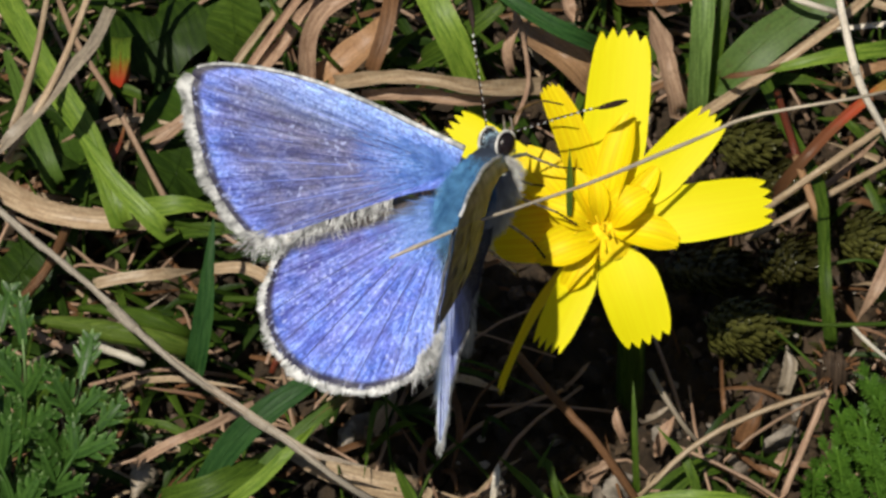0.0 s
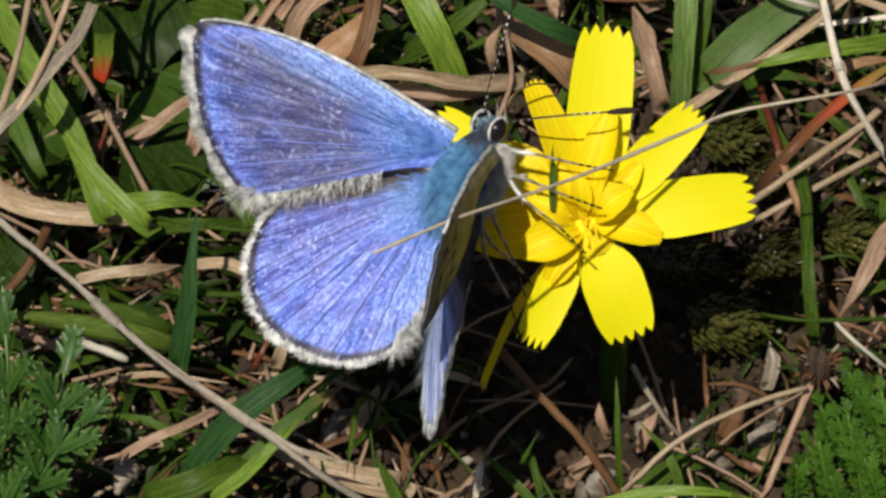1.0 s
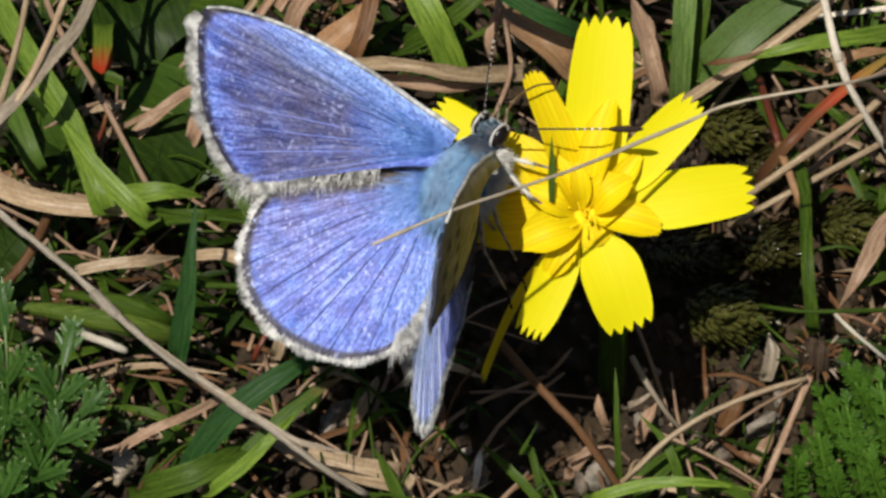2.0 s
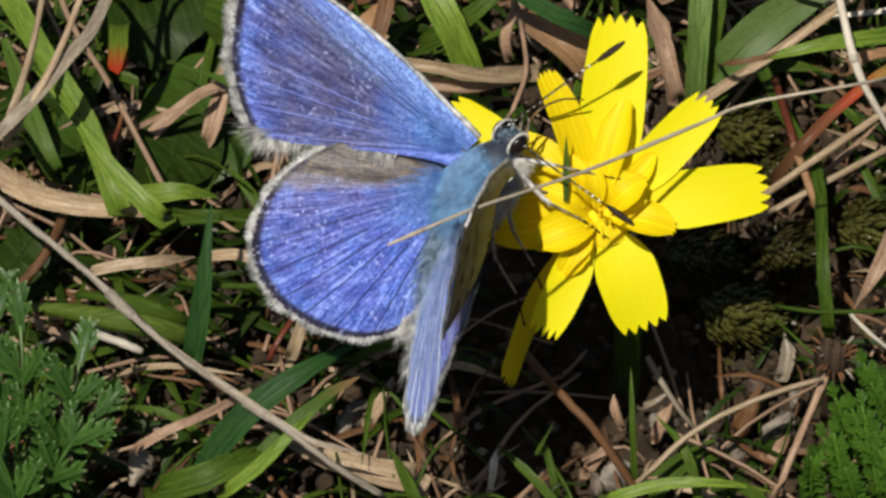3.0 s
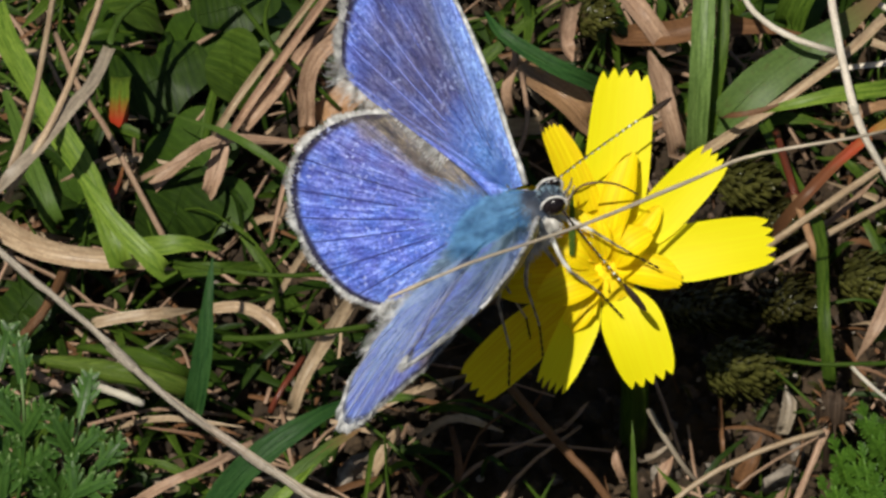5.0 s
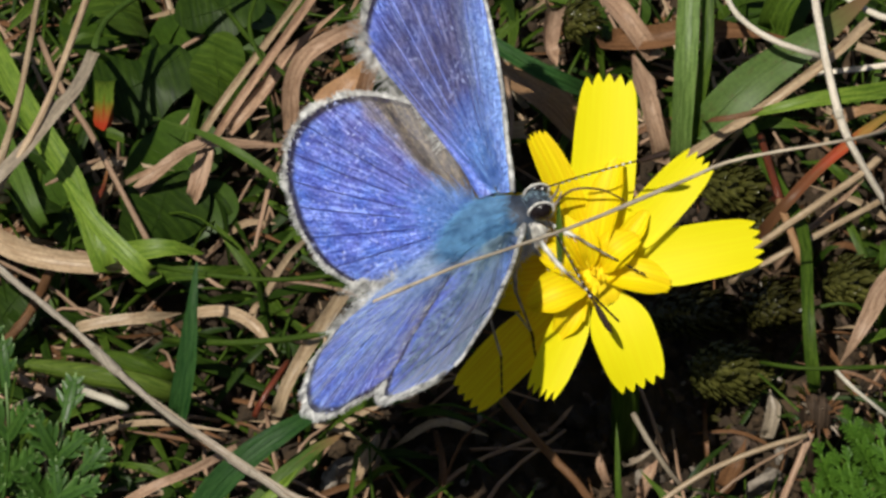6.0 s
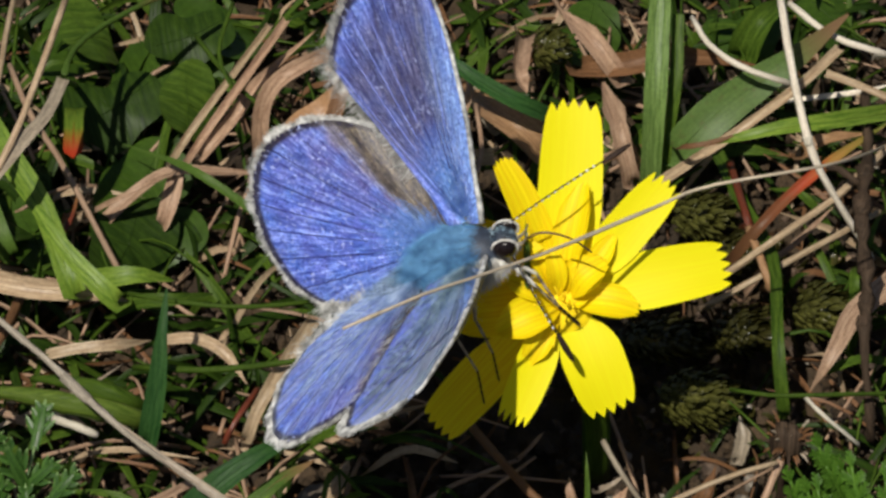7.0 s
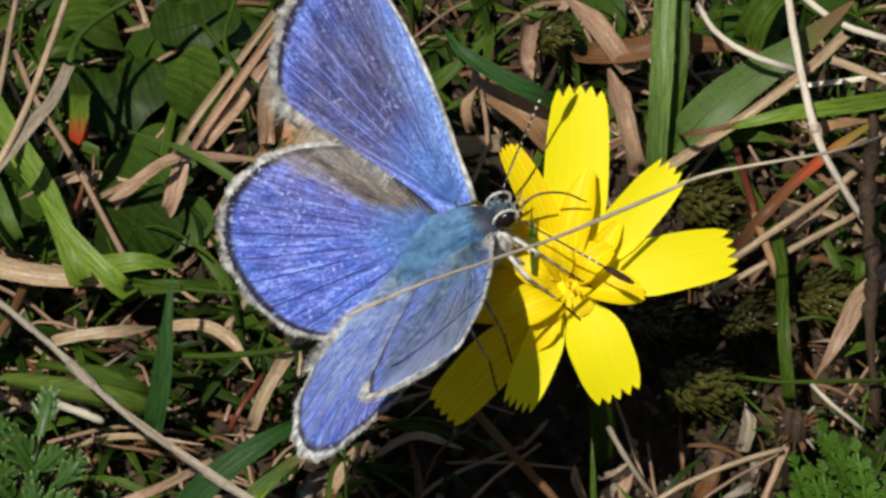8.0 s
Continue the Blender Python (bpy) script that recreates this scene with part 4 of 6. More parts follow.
# seconds, slip right, slip up, turn
FLOWER_ROWS = [
    (0, 0, 0, 0), (1.5, 0, 0, 0), (3, -0.06, 0.06, 0), (3.5, -0.16, 0.1, 0.3), (4, 0.06, 0, 0.2), (4.5, 0.14, 0.02, 0.1), (6, 0.42, -0.1, 1.6), (6.5, 0.46, -0.1, 2.0), (7, 0.35, 0, 2.7), (7.5, 0.3, 0.05, 2.6), (8, 0.36, 0, 2.6),
]
# the drooping petal in the flower's space
LOOSE_ROWS = [
    (0, -1.2, -0.9, 0.0, 0, 81, 150), (1.5, -1.2, -0.9, 0.0, 0, 81, 150), (2.8, -1.2, -0.9, -0.2, -4, 78, 150), (3.2, -1.2, -0.9, -0.5, -14, 45, 142), (3.5, -1.2, -0.9, -0.8, -22, 22, 134), (4, -1.2, -0.9, -0.8, -24, 10, 129), (4.5, -1.2, -0.9, -0.8, -24, 8, 128), (6, -1.2, -0.9, -0.8, -24, 8, 130), (8, -1.2, -0.9, -0.8, -24, 8, 130),
]


# ---- turf: the stems and leaves that stand out ----
DRY = "dry grass stems"
GRASS = "grass blades"
stalk([(30.02, 26.59, 3.00), (24.58, 6.35, 23.99), (17.26, 3.32, 25.49), (14.06, 1.08, 26.21), (8.05, -4.63, 29.12), (1.95, -10.67, 33.06), (-0.41, -12.51, 33.74), (-2.75, -14.24, 34.25)], 0.07, STRAW_ARCH, "thin dry grass stem arching over the flower and butterfly", 0.075, belly=0.4, root="start", group=DRY, steps=30, knots=((0.55, 0.25), (0.93, 0.6)))
stalk([(-26.64, 8.54, 13.00), (-23.29, 5.29, 12.50), (-20.31, 2.65, 12.00), (-15.72, -1.89, 11.00), (-12.24, -3.55, 9.00), (-8.39, -6.09, 8.00), (-5.85, -7.33, 6.50), (-3.33, -7.42, 4.00)], 0.2, STRAW_WORN, "long bent grey straw lying over the turf", 0.2, root="start", group=DRY, steps=60, rough=0.22, knots=((0.5, 0.5), (0.2, 0.15), (0.72, 0.3)))
blade([(-15.88, -1.73, 11.10), (-12.22, -3.67, 9.30), (-7.75, -6.33, 8.00), (-5.85, -6.70, 7.50), (-4.10, -6.84, 7.00)], 0.4, STRAW_GREY, "split sheath along a grey straw", "dry_leaf", "leaf", profile="grass", fold=0.5, group=DRY)
blade([(-18.76, 11.21, 7.00), (-20.67, 16.03, 9.00), (-22.75, 19.35, 10.00), (-25.61, 24.51, 11.00), (-26.79, 27.94, 11.00)], 1.4, GREEN_BRIGHT, "broad bright green grass blade with a midrib", fold=0.35, root="start", profile="strap", group=GRASS)
blade([(-16.27, 10.56, 7.00), (-18.92, 12.83, 8.40), (-20.98, 15.63, 9.20), (-24.20, 20.69, 9.00)], 1.2, GREEN_BRIGHT, "bright green grass blade beside a wider one", fold=0.3, root="start", profile="grass", group=GRASS)
blade([(-26.30, 25.64, 6.00), (-24.30, 19.32, 6.00), (-22.95, 16.61, 4.00)], 1.3, GREEN_DULL, "pale green grass blade low in the turf", fold=0.2, root="end", profile="lens", group=GRASS)
stalk([(-24.85, 11.45, 14.00), (-23.80, 15.77, 15.00), (-23.23, 18.83, 16.00), (-22.80, 23.75, 16.00), (-22.53, 27.87, 15.00)], 0.22, STRAW, "thin straw-coloured grass stalk", 0.18, root="start", group=DRY, knots=((0.35, 0.5),))
stalk([(-25.00, 11.24, 13.00), (-22.42, 14.67, 15.50), (-20.74, 19.25, 17.00), (-19.34, 25.53, 17.00)], 0.25, STRAW, "straw-coloured grass stalk leaning over green blades", 0.2, root="start", group=DRY)
blade([(-25.35, 10.93, 14.00), (-23.19, 13.16, 15.00), (-21.33, 15.85, 15.50), (-20.26, 17.61, 15.50), (-19.42, 20.86, 15.00)], 0.75, STRAW_GREY, "pale greyish dry grass blade", "dry_leaf", "leaf", root="start", profile="strap", fold=0.3, group=DRY)
stalk([(-19.42, 20.86, 15.00), (-18.62, 24.70, 14.00), (-15.27, 28.60, 13.00), (-12.33, 31.17, 12.00)], 0.2, GREEN_DULL, "green grass stalk turning dry at its foot", 0.18, name="grass_shoot", root="start", group=GRASS)
stalk([(-23.26, 28.41, 8.00), (-21.90, 24.52, 8.00), (-19.94, 21.12, 7.50), (-18.01, 17.46, 6.50), (-16.13, 14.21, 5.00)], 0.19, PINK_DRY, "pinkish brown dead stem slanting through the turf", 0.17, root="end", group=DRY)
blade([(-26.54, 15.97, 5.00), (-24.03, 13.36, 6.00), (-21.32, 12.32, 6.20), (-18.34, 12.19, 6.00), (-15.67, 12.34, 5.00)], 1.35, STRAW, "curled tan dead leaf lying on the turf", "dead_leaf", "leaf", profile="both", fold=0.1, curl=0.5, roll=-15, root="start", group="dead leaves")
blade([(-19.30, 27.60, 5.00), (-19.28, 25.60, 7.00), (-19.25, 23.60, 7.50), (-19.25, 21.79, 7.00)], 1.2, RED_TIP, "green blade with a red and orange tip", root="start", profile="round", steps=30, fold=0.2, group=GRASS)
blade([(-13.47, 22.23, 6.00), (-11.93, 23.61, 8.00), (-9.93, 26.34, 9.00), (-7.63, 30.73, 9.00)], 0.45, STRAW, "tan dead grass strip in a bundle", "dead_leaf", "leaf", root="start", profile="strap", curl=0.8, group="dead leaves")
blade([(-12.62, 22.01, 6.00), (-11.06, 22.93, 8.50), (-8.91, 26.11, 9.50), (-6.62, 31.19, 9.00)], 0.5, PINK_DRY, "pinkish dead grass strip in a bundle", "dead_leaf", "leaf", root="start", profile="strap", curl=0.8, group="dead leaves")
blade([(-11.67, 23.80, 5.00), (-9.66, 26.09, 6.00), (-8.31, 27.94, 7.00), (-4.94, 32.12, 7.00)], 0.8, PINK_DRY, "broad pale dead grass strip", "dead_leaf", "leaf", root="start", profile="both", curl=0.6, group="dead leaves")
blade([(-8.11, 23.80, 5.00), (-8.06, 24.29, 8.00), (-7.36, 24.75, 10.00), (-5.84, 25.42, 11.00), (-3.52, 27.72, 10.00)], 1.0, PINK_DRY, "curled dead grass leaf bent in a hoop", "dead_leaf", "leaf", root="start", profile="strap", curl=0.4, group="dead leaves")
blade([(-7.63, 24.23, 4.00), (-5.56, 24.95, 6.00), (-3.87, 26.11, 7.00), (-2.36, 29.33, 7.00)], 2.2, ORANGE_DRY, "orange-brown dead leaf standing on edge", "dead_leaf", "leaf", root="start", profile="lens", roll=20, curl=0.4, group="dead leaves")
blade([(-4.37, 23.82, 6.00), (-3.51, 25.20, 8.00), (-3.02, 27.95, 9.00), (-2.87, 31.66, 8.00)], 0.9, BROWN_DRY, "brown dead grass blade on edge", "dead_leaf", "leaf", root="start", profile="strap", group="dead leaves")
stalk([(-12.04, 29.80, 9.00), (-9.93, 26.34, 9.00), (-8.07, 24.97, 8.00), (-6.24, 24.27, 6.00)], 0.16, GREEN_MID, "thin green grass stalk among straws", 0.12, name="grass_shoot", root="end", group=GRASS)
stalk([(-9.84, 31.65, 10.00), (-10.61, 27.49, 10.00), (-9.58, 25.20, 9.00)], 0.14, GREEN_MID, "thin green grass stalk among straws", 0.1, name="grass_shoot", root="end", group=GRASS)
blade([(-6.56, 22.91, 6.00), (-3.50, 22.11, 7.50), (-0.81, 21.49, 8.00), (2.22, 21.66, 7.00), (5.97, 23.57, 5.00)], 0.95, STRAW, "thick tan dead grass straw lying flat", "dead_leaf", "leaf", root="start", profile="strap", curl=0.7, wobble=0.16, group="dead leaves")
blade([(-4.88, 22.89, 5.00), (-1.48, 22.10, 6.00), (1.55, 21.56, 6.00), (4.97, 23.78, 4.00)], 0.7, PINK_DRY, "tan dead grass straw beneath another", "dead_leaf", "leaf", root="start", profile="both", curl=0.6, wobble=0.16, group="dead leaves")
blade([(2.24, 22.87, 4.00), (1.04, 23.38, 8.00), (-0.13, 24.75, 10.00), (-1.65, 27.94, 11.00)], 1.75, GREEN_BRIGHT, "wide fresh green grass blade", root="start", profile="strap", fold=0.25, group=GRASS)
blade([(-1.50, 26.52, 4.00), (0.54, 25.42, 7.00), (2.90, 25.89, 9.00), (5.96, 28.41, 10.00)], 1.3, GREEN_MID, "yellowish green grass blade crossing another", root="start", profile="grass", fold=0.25, group=GRASS)
blade([(10.06, 25.64, 6.00), (7.94, 24.07, 9.00), (5.91, 24.52, 10.00), (3.56, 25.65, 11.00), (2.56, 27.48, 11.00)], 1.15, GREEN_BLUE, "dark blue-green grass blade", root="start", profile="lens", fold=0.3, group=GRASS)
blade([(4.17, 30.22, 4.00), (5.99, 26.55, 6.00), (7.67, 24.95, 6.00), (9.06, 24.69, 4.00)], 1.9, ORANGE_DRY, "tan orange dead leaf behind the flower", "dead_leaf", "leaf", root="end", profile="both", curl=0.3, group="dead leaves")
stalk([(4.80, 27.01, 6.00), (5.10, 22.91, 6.00), (4.08, 20.19, 5.00)], 0.16, PINK_DRY, "thin pale dead stem behind antennae", 0.12, root="end", group=DRY)
blade([(12.56, 29.77, 5.00), (13.19, 26.09, 6.00), (13.60, 24.26, 5.50), (14.17, 23.30, 3.00)], 1.25, PINK_DRY, "pinkish crumpled dead leaf on turf", "dead_leaf", "leaf", root="end", profile="both", curl=0.5, wobble=0.2, group="dead leaves")
blade([(15.24, 22.85, 3.00), (15.32, 23.37, 7.00), (15.48, 25.20, 10.00), (15.77, 29.76, 13.00)], 1.3, GREEN_SOFT, "upright light green grass blade with a dark groove", root="start", profile="strap", fold=0.45, group=GRASS)
blade([(16.05, 23.76, 3.00), (16.40, 24.73, 6.50), (16.77, 26.57, 9.00), (16.93, 29.79, 11.00)], 0.7, GREEN_MID, "upright green grass blade behind petals", root="start", profile="strap", fold=0.3, group=GRASS)
blade([(16.66, 23.80, 5.00), (18.82, 24.96, 7.00), (21.56, 26.80, 8.00), (24.29, 28.41, 9.00), (27.34, 31.66, 9.00)], 2.3, GREEN_BROAD, "broad dull green leaf with a browning tip", "broad_leaf", "leaf", root="start", profile="lens", fold=0.12, roll=-10, group="broad leaves")
blade([(14.94, 21.74, 4.00), (17.69, 21.57, 7.00), (20.66, 22.48, 9.00), (24.08, 24.97, 10.00), (26.58, 27.95, 10.00)], 0.62, STRAW, "pale tan straw under a broad leaf", "dead_leaf", "leaf", root="start", profile="strap", curl=0.5, group="dead leaves")
blade([(25.63, 25.89, 10.00), (27.44, 24.97, 10.00), (30.16, 24.29, 9.00)], 0.5, STRAW, "kinked pale straw among leaves", "dead_leaf", "leaf", root="end", profile="strap", curl=0.5, group="dead leaves")
blade([(30.25, 24.74, 8.00), (25.85, 21.22, 11.00), (22.78, 20.24, 11.50), (20.13, 19.88, 11.00), (16.75, 20.69, 9.00)], 1.1, GREEN_BRIGHT, "narrow green blade with a red-brown end", root="start", profile="grass", fold=0.35, group=GRASS)
blade([(20.47, 20.15, 11.20), (18.50, 19.97, 10.40), (16.73, 20.60, 9.30)], 0.34, BROWN_DRY, "reddish dry end of a blade", "dead_leaf", "leaf", root="end", profile="both", group="dead leaves")
stalk([(22.79, 28.81, 14.00), (23.23, 23.80, 13.50), (23.70, 20.44, 13.00), (24.45, 18.55, 11.00), (26.00, 17.60, 8.00), (28.30, 17.60, 3.00)], 0.25, STRAW_PALE, "bleached white grass stalk standing out", 0.2, root="end", group=DRY, knots=((0.45, 0.2),))
blade([(29.41, 22.93, 9.00), (26.18, 20.24, 9.00), (23.19, 17.92, 8.00), (21.17, 16.01, 7.00), (19.63, 15.95, 4.00)], 0.66, RED_BLADE, "dry grass blade fading from green through red to brown", "dead_leaf", "leaf", root="end", profile="both", fold=0.5, group="dead leaves")
stalk([(29.43, 22.03, 8.00), (26.13, 18.01, 8.00), (23.81, 16.32, 7.50), (21.78, 14.91, 7.00), (18.92, 14.76, 4.00)], 0.25, STRAW, "tan dry stalk lying aslant", 0.22, root="end", group=DRY)
stalk([(28.80, 19.30, 5.00), (25.32, 16.85, 5.00), (20.58, 14.41, 4.00), (18.32, 14.35, 2.00)], 0.2, STRAW, "tan dry stalk beneath another", 0.2, root="end", group=DRY)
blade([(19.15, 25.60, 4.00), (20.70, 19.31, 5.50), (22.17, 14.89, 6.00), (22.14, 9.27, 7.00), (22.21, 6.69, 6.00), (22.56, 5.24, 3.00)], 0.75, GREEN_MID, "upright green grass blade beside moss", root="end", profile="strap", fold=0.3, group=GRASS)
stalk([(20.02, 22.96, 5.30), (20.36, 19.81, 6.30), (20.92, 16.90, 6.30)], 0.24, RED_DRY, "red-brown stub of a dead stem", 0.26, root="end", group=DRY)
stalk([(20.86, 16.90, 6.30), (21.35, 14.90, 6.30), (22.06, 13.10, 5.30)], 0.27, ORANGE_DRY, "orange stub of a dead stem", 0.24, root="end", group=DRY)
blade([(29.86, 14.43, 5.00), (27.05, 11.60, 5.00), (25.87, 9.23, 5.00), (24.94, 7.91, 4.00), (24.22, 7.85, 2.00)], 1.35, PINK_DRY, "tan dead grass blade tapering to a point", "dead_leaf", "leaf", root="start", profile="grass", group="dead leaves")
stalk([(21.59, -2.19, 8.00), (19.70, -2.84, 8.00), (17.14, -3.67, 7.50), (15.21, -4.49, 7.00), (13.30, -5.42, 6.00), (11.09, -6.62, 4.00)], 0.16, STRAW, "curved tan twig over the turf", 0.19, name="twig", root="end", group=DRY)
stalk([(21.86, -1.62, 7.50), (20.90, -3.30, 6.00), (19.91, -5.37, 5.00), (18.99, -6.66, 3.00)], 0.24, PINK_DRY, "brown twig under a seed head", 0.22, name="twig", root="end", group=DRY)
stalk([(3.95, 3.50, 5.00), (5.80, -1.82, 8.00), (7.21, -3.86, 8.00), (8.81, -5.30, 7.00), (11.43, -6.86, 3.00)], 0.26, BROWN_DRY, "reddish brown dead stem on soil", 0.26, name="twig", root="end", group=DRY)
stalk([(11.85, 1.02, 6.00), (12.64, -0.44, 5.50), (13.95, -1.73, 4.00), (15.00, -1.40, 2.00)], 0.18, STRAW_GREY, "pale bent twig on the soil", 0.12, name="twig", root="end", group=DRY)
blade([(11.09, -5.90, 2.00), (10.88, -4.93, 6.00), (10.80, -3.25, 8.00), (10.74, -2.08, 9.00)], 0.4, GREEN_MID, "thin upright green grass blade", root="start", profile="grass", group=GRASS)
blade([(6.62, -6.66, 3.00), (5.97, -4.96, 5.00), (5.47, -5.55, 5.50), (6.42, -4.49, 7.00)], 0.45, GREEN_MID, "small kinked green grass blade", root="start", profile="grass", group=GRASS)
blade([(9.47, -7.63, 4.00), (12.64, -7.39, 5.00), (15.84, -7.31, 5.00), (19.15, -6.46, 3.00)], 0.7, GREEN_BRIGHT, "arched bright green grass blade", root="start", profile="grass", group=GRASS)
blade([(11.80, -5.90, 2.00), (13.42, -4.63, 3.00), (15.74, -2.59, 3.00)], 1.4, GREEN_MID, "green leaf low in the turf", root="start", profile="lens", group=GRASS)
stalk([(19.29, 4.79, 6.00), (21.63, 3.55, 7.00), (24.55, 3.59, 7.00), (29.34, 5.39, 5.00)], 0.13, GREEN_MID, "thin green runner crossing a blade", 0.13, name="grass_shoot", root="end", group=GRASS)
stalk([(23.51, 3.42, 7.00), (24.48, 2.09, 7.00), (26.52, 1.62, 5.00)], 0.13, STRAW_PALE, "thin pale grass stem on moss", 0.1, root="end", group=DRY)
stalk([(28.02, 25.20, 9.00), (27.85, 20.24, 9.00), (27.26, 15.37, 9.00), (27.42, 11.01, 8.00), (27.10, 7.56, 7.00), (27.60, 4.06, 3.00)], 0.34, BARK_DARK, "dark weathered twig with lumps", 0.26, name="twig", root="end", rough=0.42, steps=48, knots=((0.22, 0.5), (0.3, 0.7), (0.36, 0.4), (0.45, 0.6), (0.55, 0.45), (0.62, 0.5)))
stalk([(-24.77, 4.91, 6.00), (-21.94, 4.08, 6.50), (-18.94, 3.01, 7.00), (-16.36, 2.74, 6.50), (-14.65, 3.37, 5.00)], 0.22, GREEN_POD, "swollen light green seed pod", 0.1, name="seed_pod", category="pod", root="end", group="pods", belly=3.2, sides=10, steps=24)
stalk([(-21.22, 7.27, 4.00), (-18.83, 6.16, 5.00), (-16.47, 4.90, 5.50), (-14.73, 5.28, 4.00)], 0.2, GREEN_MID, "green seed pod behind another", 0.1, name="seed_pod", category="pod", root="end", group="pods", belly=2.6, sides=10, steps=24)
blade([(-14.28, 1.82, 5.00), (-13.73, 3.36, 8.00), (-13.45, 5.07, 10.00), (-13.13, 7.40, 12.00)], 1.15, GREEN_BLUE, "upright dark green grass blade", root="start", profile="lens", fold=0.35, group=GRASS)
blade([(-13.96, -5.85, 3.00), (-12.29, -4.93, 6.00), (-10.03, -3.66, 8.00), (-7.16, -2.00, 9.00), (-4.64, 0.45, 8.00)], 1.5, GREEN_BLUE, "wide blue-green grass blade in turf", root="start", profile="lens", fold=0.3, group=GRASS)
blade([(-11.09, -5.04, 3.00), (-8.81, -3.74, 5.00), (-6.89, -2.07, 6.00), (-4.65, -0.43, 6.00)], 1.1, GREEN_DULL, "green grass blade beside a darker one", root="start", profile="lens", fold=0.2, group=GRASS)
blade([(-12.29, -7.22, 4.00), (-10.33, -6.95, 6.00), (-8.41, -5.70, 7.50), (-7.17, -3.68, 7.00)], 0.85, GREEN_BRIGHT, "yellow-green grass blade in shade", root="start", profile="grass", fold=0.3, group=GRASS)
blade([(-16.20, -6.26, 3.00), (-13.55, -6.98, 5.00), (-11.03, -5.37, 5.00), (-9.85, -2.59, 3.00)], 1.7, GREEN_MID, "green leaf with a pale midrib", "broad_leaf", "leaf", root="start", profile="lens", group="broad leaves")
blade([(-20.63, 8.99, 4.00), (-18.59, 8.71, 5.00), (-16.29, 9.01, 5.00), (-14.44, 10.98, 3.00)], 0.7, STRAW, "flat tan dead grass strip", "dead_leaf", "leaf", root="start", profile="both", group="dead leaves")
blade([(-17.52, -4.19, 4.00), (-15.51, -4.32, 6.00), (-13.61, -3.30, 6.00), (-10.85, 0.13, 4.00)], 0.55, PINK_DRY, "brownish dead grass strip", "dead_leaf", "leaf", root="start", profile="strap", group="dead leaves")
blade([(-8.92, -1.63, 1.50), (-6.93, -3.43, 2.50), (-4.65, -4.33, 2.50), (-1.43, -4.38, 1.50)], 1.5, STRAW, "large tan dead leaf on the soil", "dead_leaf", "leaf", root="end", profile="both", curl=0.4, wobble=0.18, group="dead leaves")
stalk([(-19.71, 3.50, 5.00), (-18.18, 2.38, 5.50), (-17.22, 2.24, 5.00)], 0.3, STRAW_PALE, "short bleached straw on the soil", 0.22, root="start", group=DRY)
stalk([(-23.76, 5.36, 4.00), (-21.99, 3.50, 5.00), (-20.07, 3.26, 4.00)], 0.28, PINK_DRY, "short pinkish straw on the soil", 0.24, root="start", group=DRY)
stalk([(-24.95, 8.31, 3.00), (-23.23, 9.23, 5.00), (-22.14, 13.53, 4.00)], 0.35, BROWN_DRY, "brown dead stem under a straw", 0.3, root="start", group=DRY)
stalk([(-9.88, 1.62, 5.00), (-9.23, 2.48, 6.00), (-8.12, 4.58, 6.00)], 0.19, RED_DRY, "red stub of a dead stem", 0.16, root="end", group=DRY)
blade([(-8.62, 2.63, 4.00), (-7.94, 3.32, 6.00), (-6.65, 5.44, 7.00), (-4.75, 10.11, 6.00)], 0.8, STRAW, "tan dead grass blade on soil", "dead_leaf", "leaf", root="start", profile="strap", curl=0.5, group="dead leaves")
blade([(-13.72, 10.15, 4.00), (-11.69, 9.44, 5.00), (-10.01, 8.37, 5.00), (-8.69, 6.85, 4.00)], 0.7, STRAW, "curved tan dead grass strip", "dead_leaf", "leaf", root="start", profile="both", curl=0.4, group="dead leaves")
stalk([(-15.50, 9.52, 9.00), (-11.84, 7.94, 10.00), (-7.93, 7.69, 10.00), (-2.76, 10.15, 8.00)], 0.15, GREEN_MID, "thin green grass stem over leaves", 0.13, name="grass_shoot", root="end", group=GRASS)
stalk([(-15.19, 6.48, 6.00), (-10.84, 4.62, 8.00), (-5.98, 5.25, 8.00), (-2.75, 6.71, 7.00)], 0.2, GREEN_MID, "green grass stem crossing the turf", 0.16, name="grass_shoot", root="end", group=GRASS)
blade([(-16.39, 23.82, 6.00), (-12.81, 19.57, 9.00), (-10.44, 17.79, 9.00), (-7.46, 16.67, 7.00)], 0.5, GREEN_DULL, "thin dull green grass blade", root="end", profile="both", group=GRASS)
blade([(-17.66, 19.05, 4.00), (-15.27, 20.21, 6.00), (-13.23, 20.76, 7.00), (-10.25, 21.56, 6.00), (-6.23, 22.21, 5.00)], 0.9, PINK_DRY, "twisted pinkish dead leaf", "dead_leaf", "leaf", root="start", profile="both", twist=50, group="dead leaves")
blade([(-13.08, 21.34, 7.00), (-13.25, 20.21, 6.00), (-13.95, 19.05, 4.00)], 1.0, PINK_DRY, "hanging pinkish dead leaf tip", "dead_leaf", "leaf", root="end", profile="grass", group="dead leaves")
blade([(10.23, 34.70, 6.00), (11.86, 31.42, 7.00), (13.60, 30.00, 5.00)], 1.3, PINK_DRY, "grey-pink dead leaf on turf", "dead_leaf", "leaf", root="end", profile="both", curl=0.4, group="dead leaves")
blade([(11.21, 30.93, 5.00), (13.92, 30.25, 6.00), (16.99, 30.49, 6.50), (21.89, 31.17, 5.00)], 1.5, BROWN_DRY, "red-brown dead leaf on the turf", "dead_leaf", "leaf", root="start", profile="both", curl=0.4, group="dead leaves")
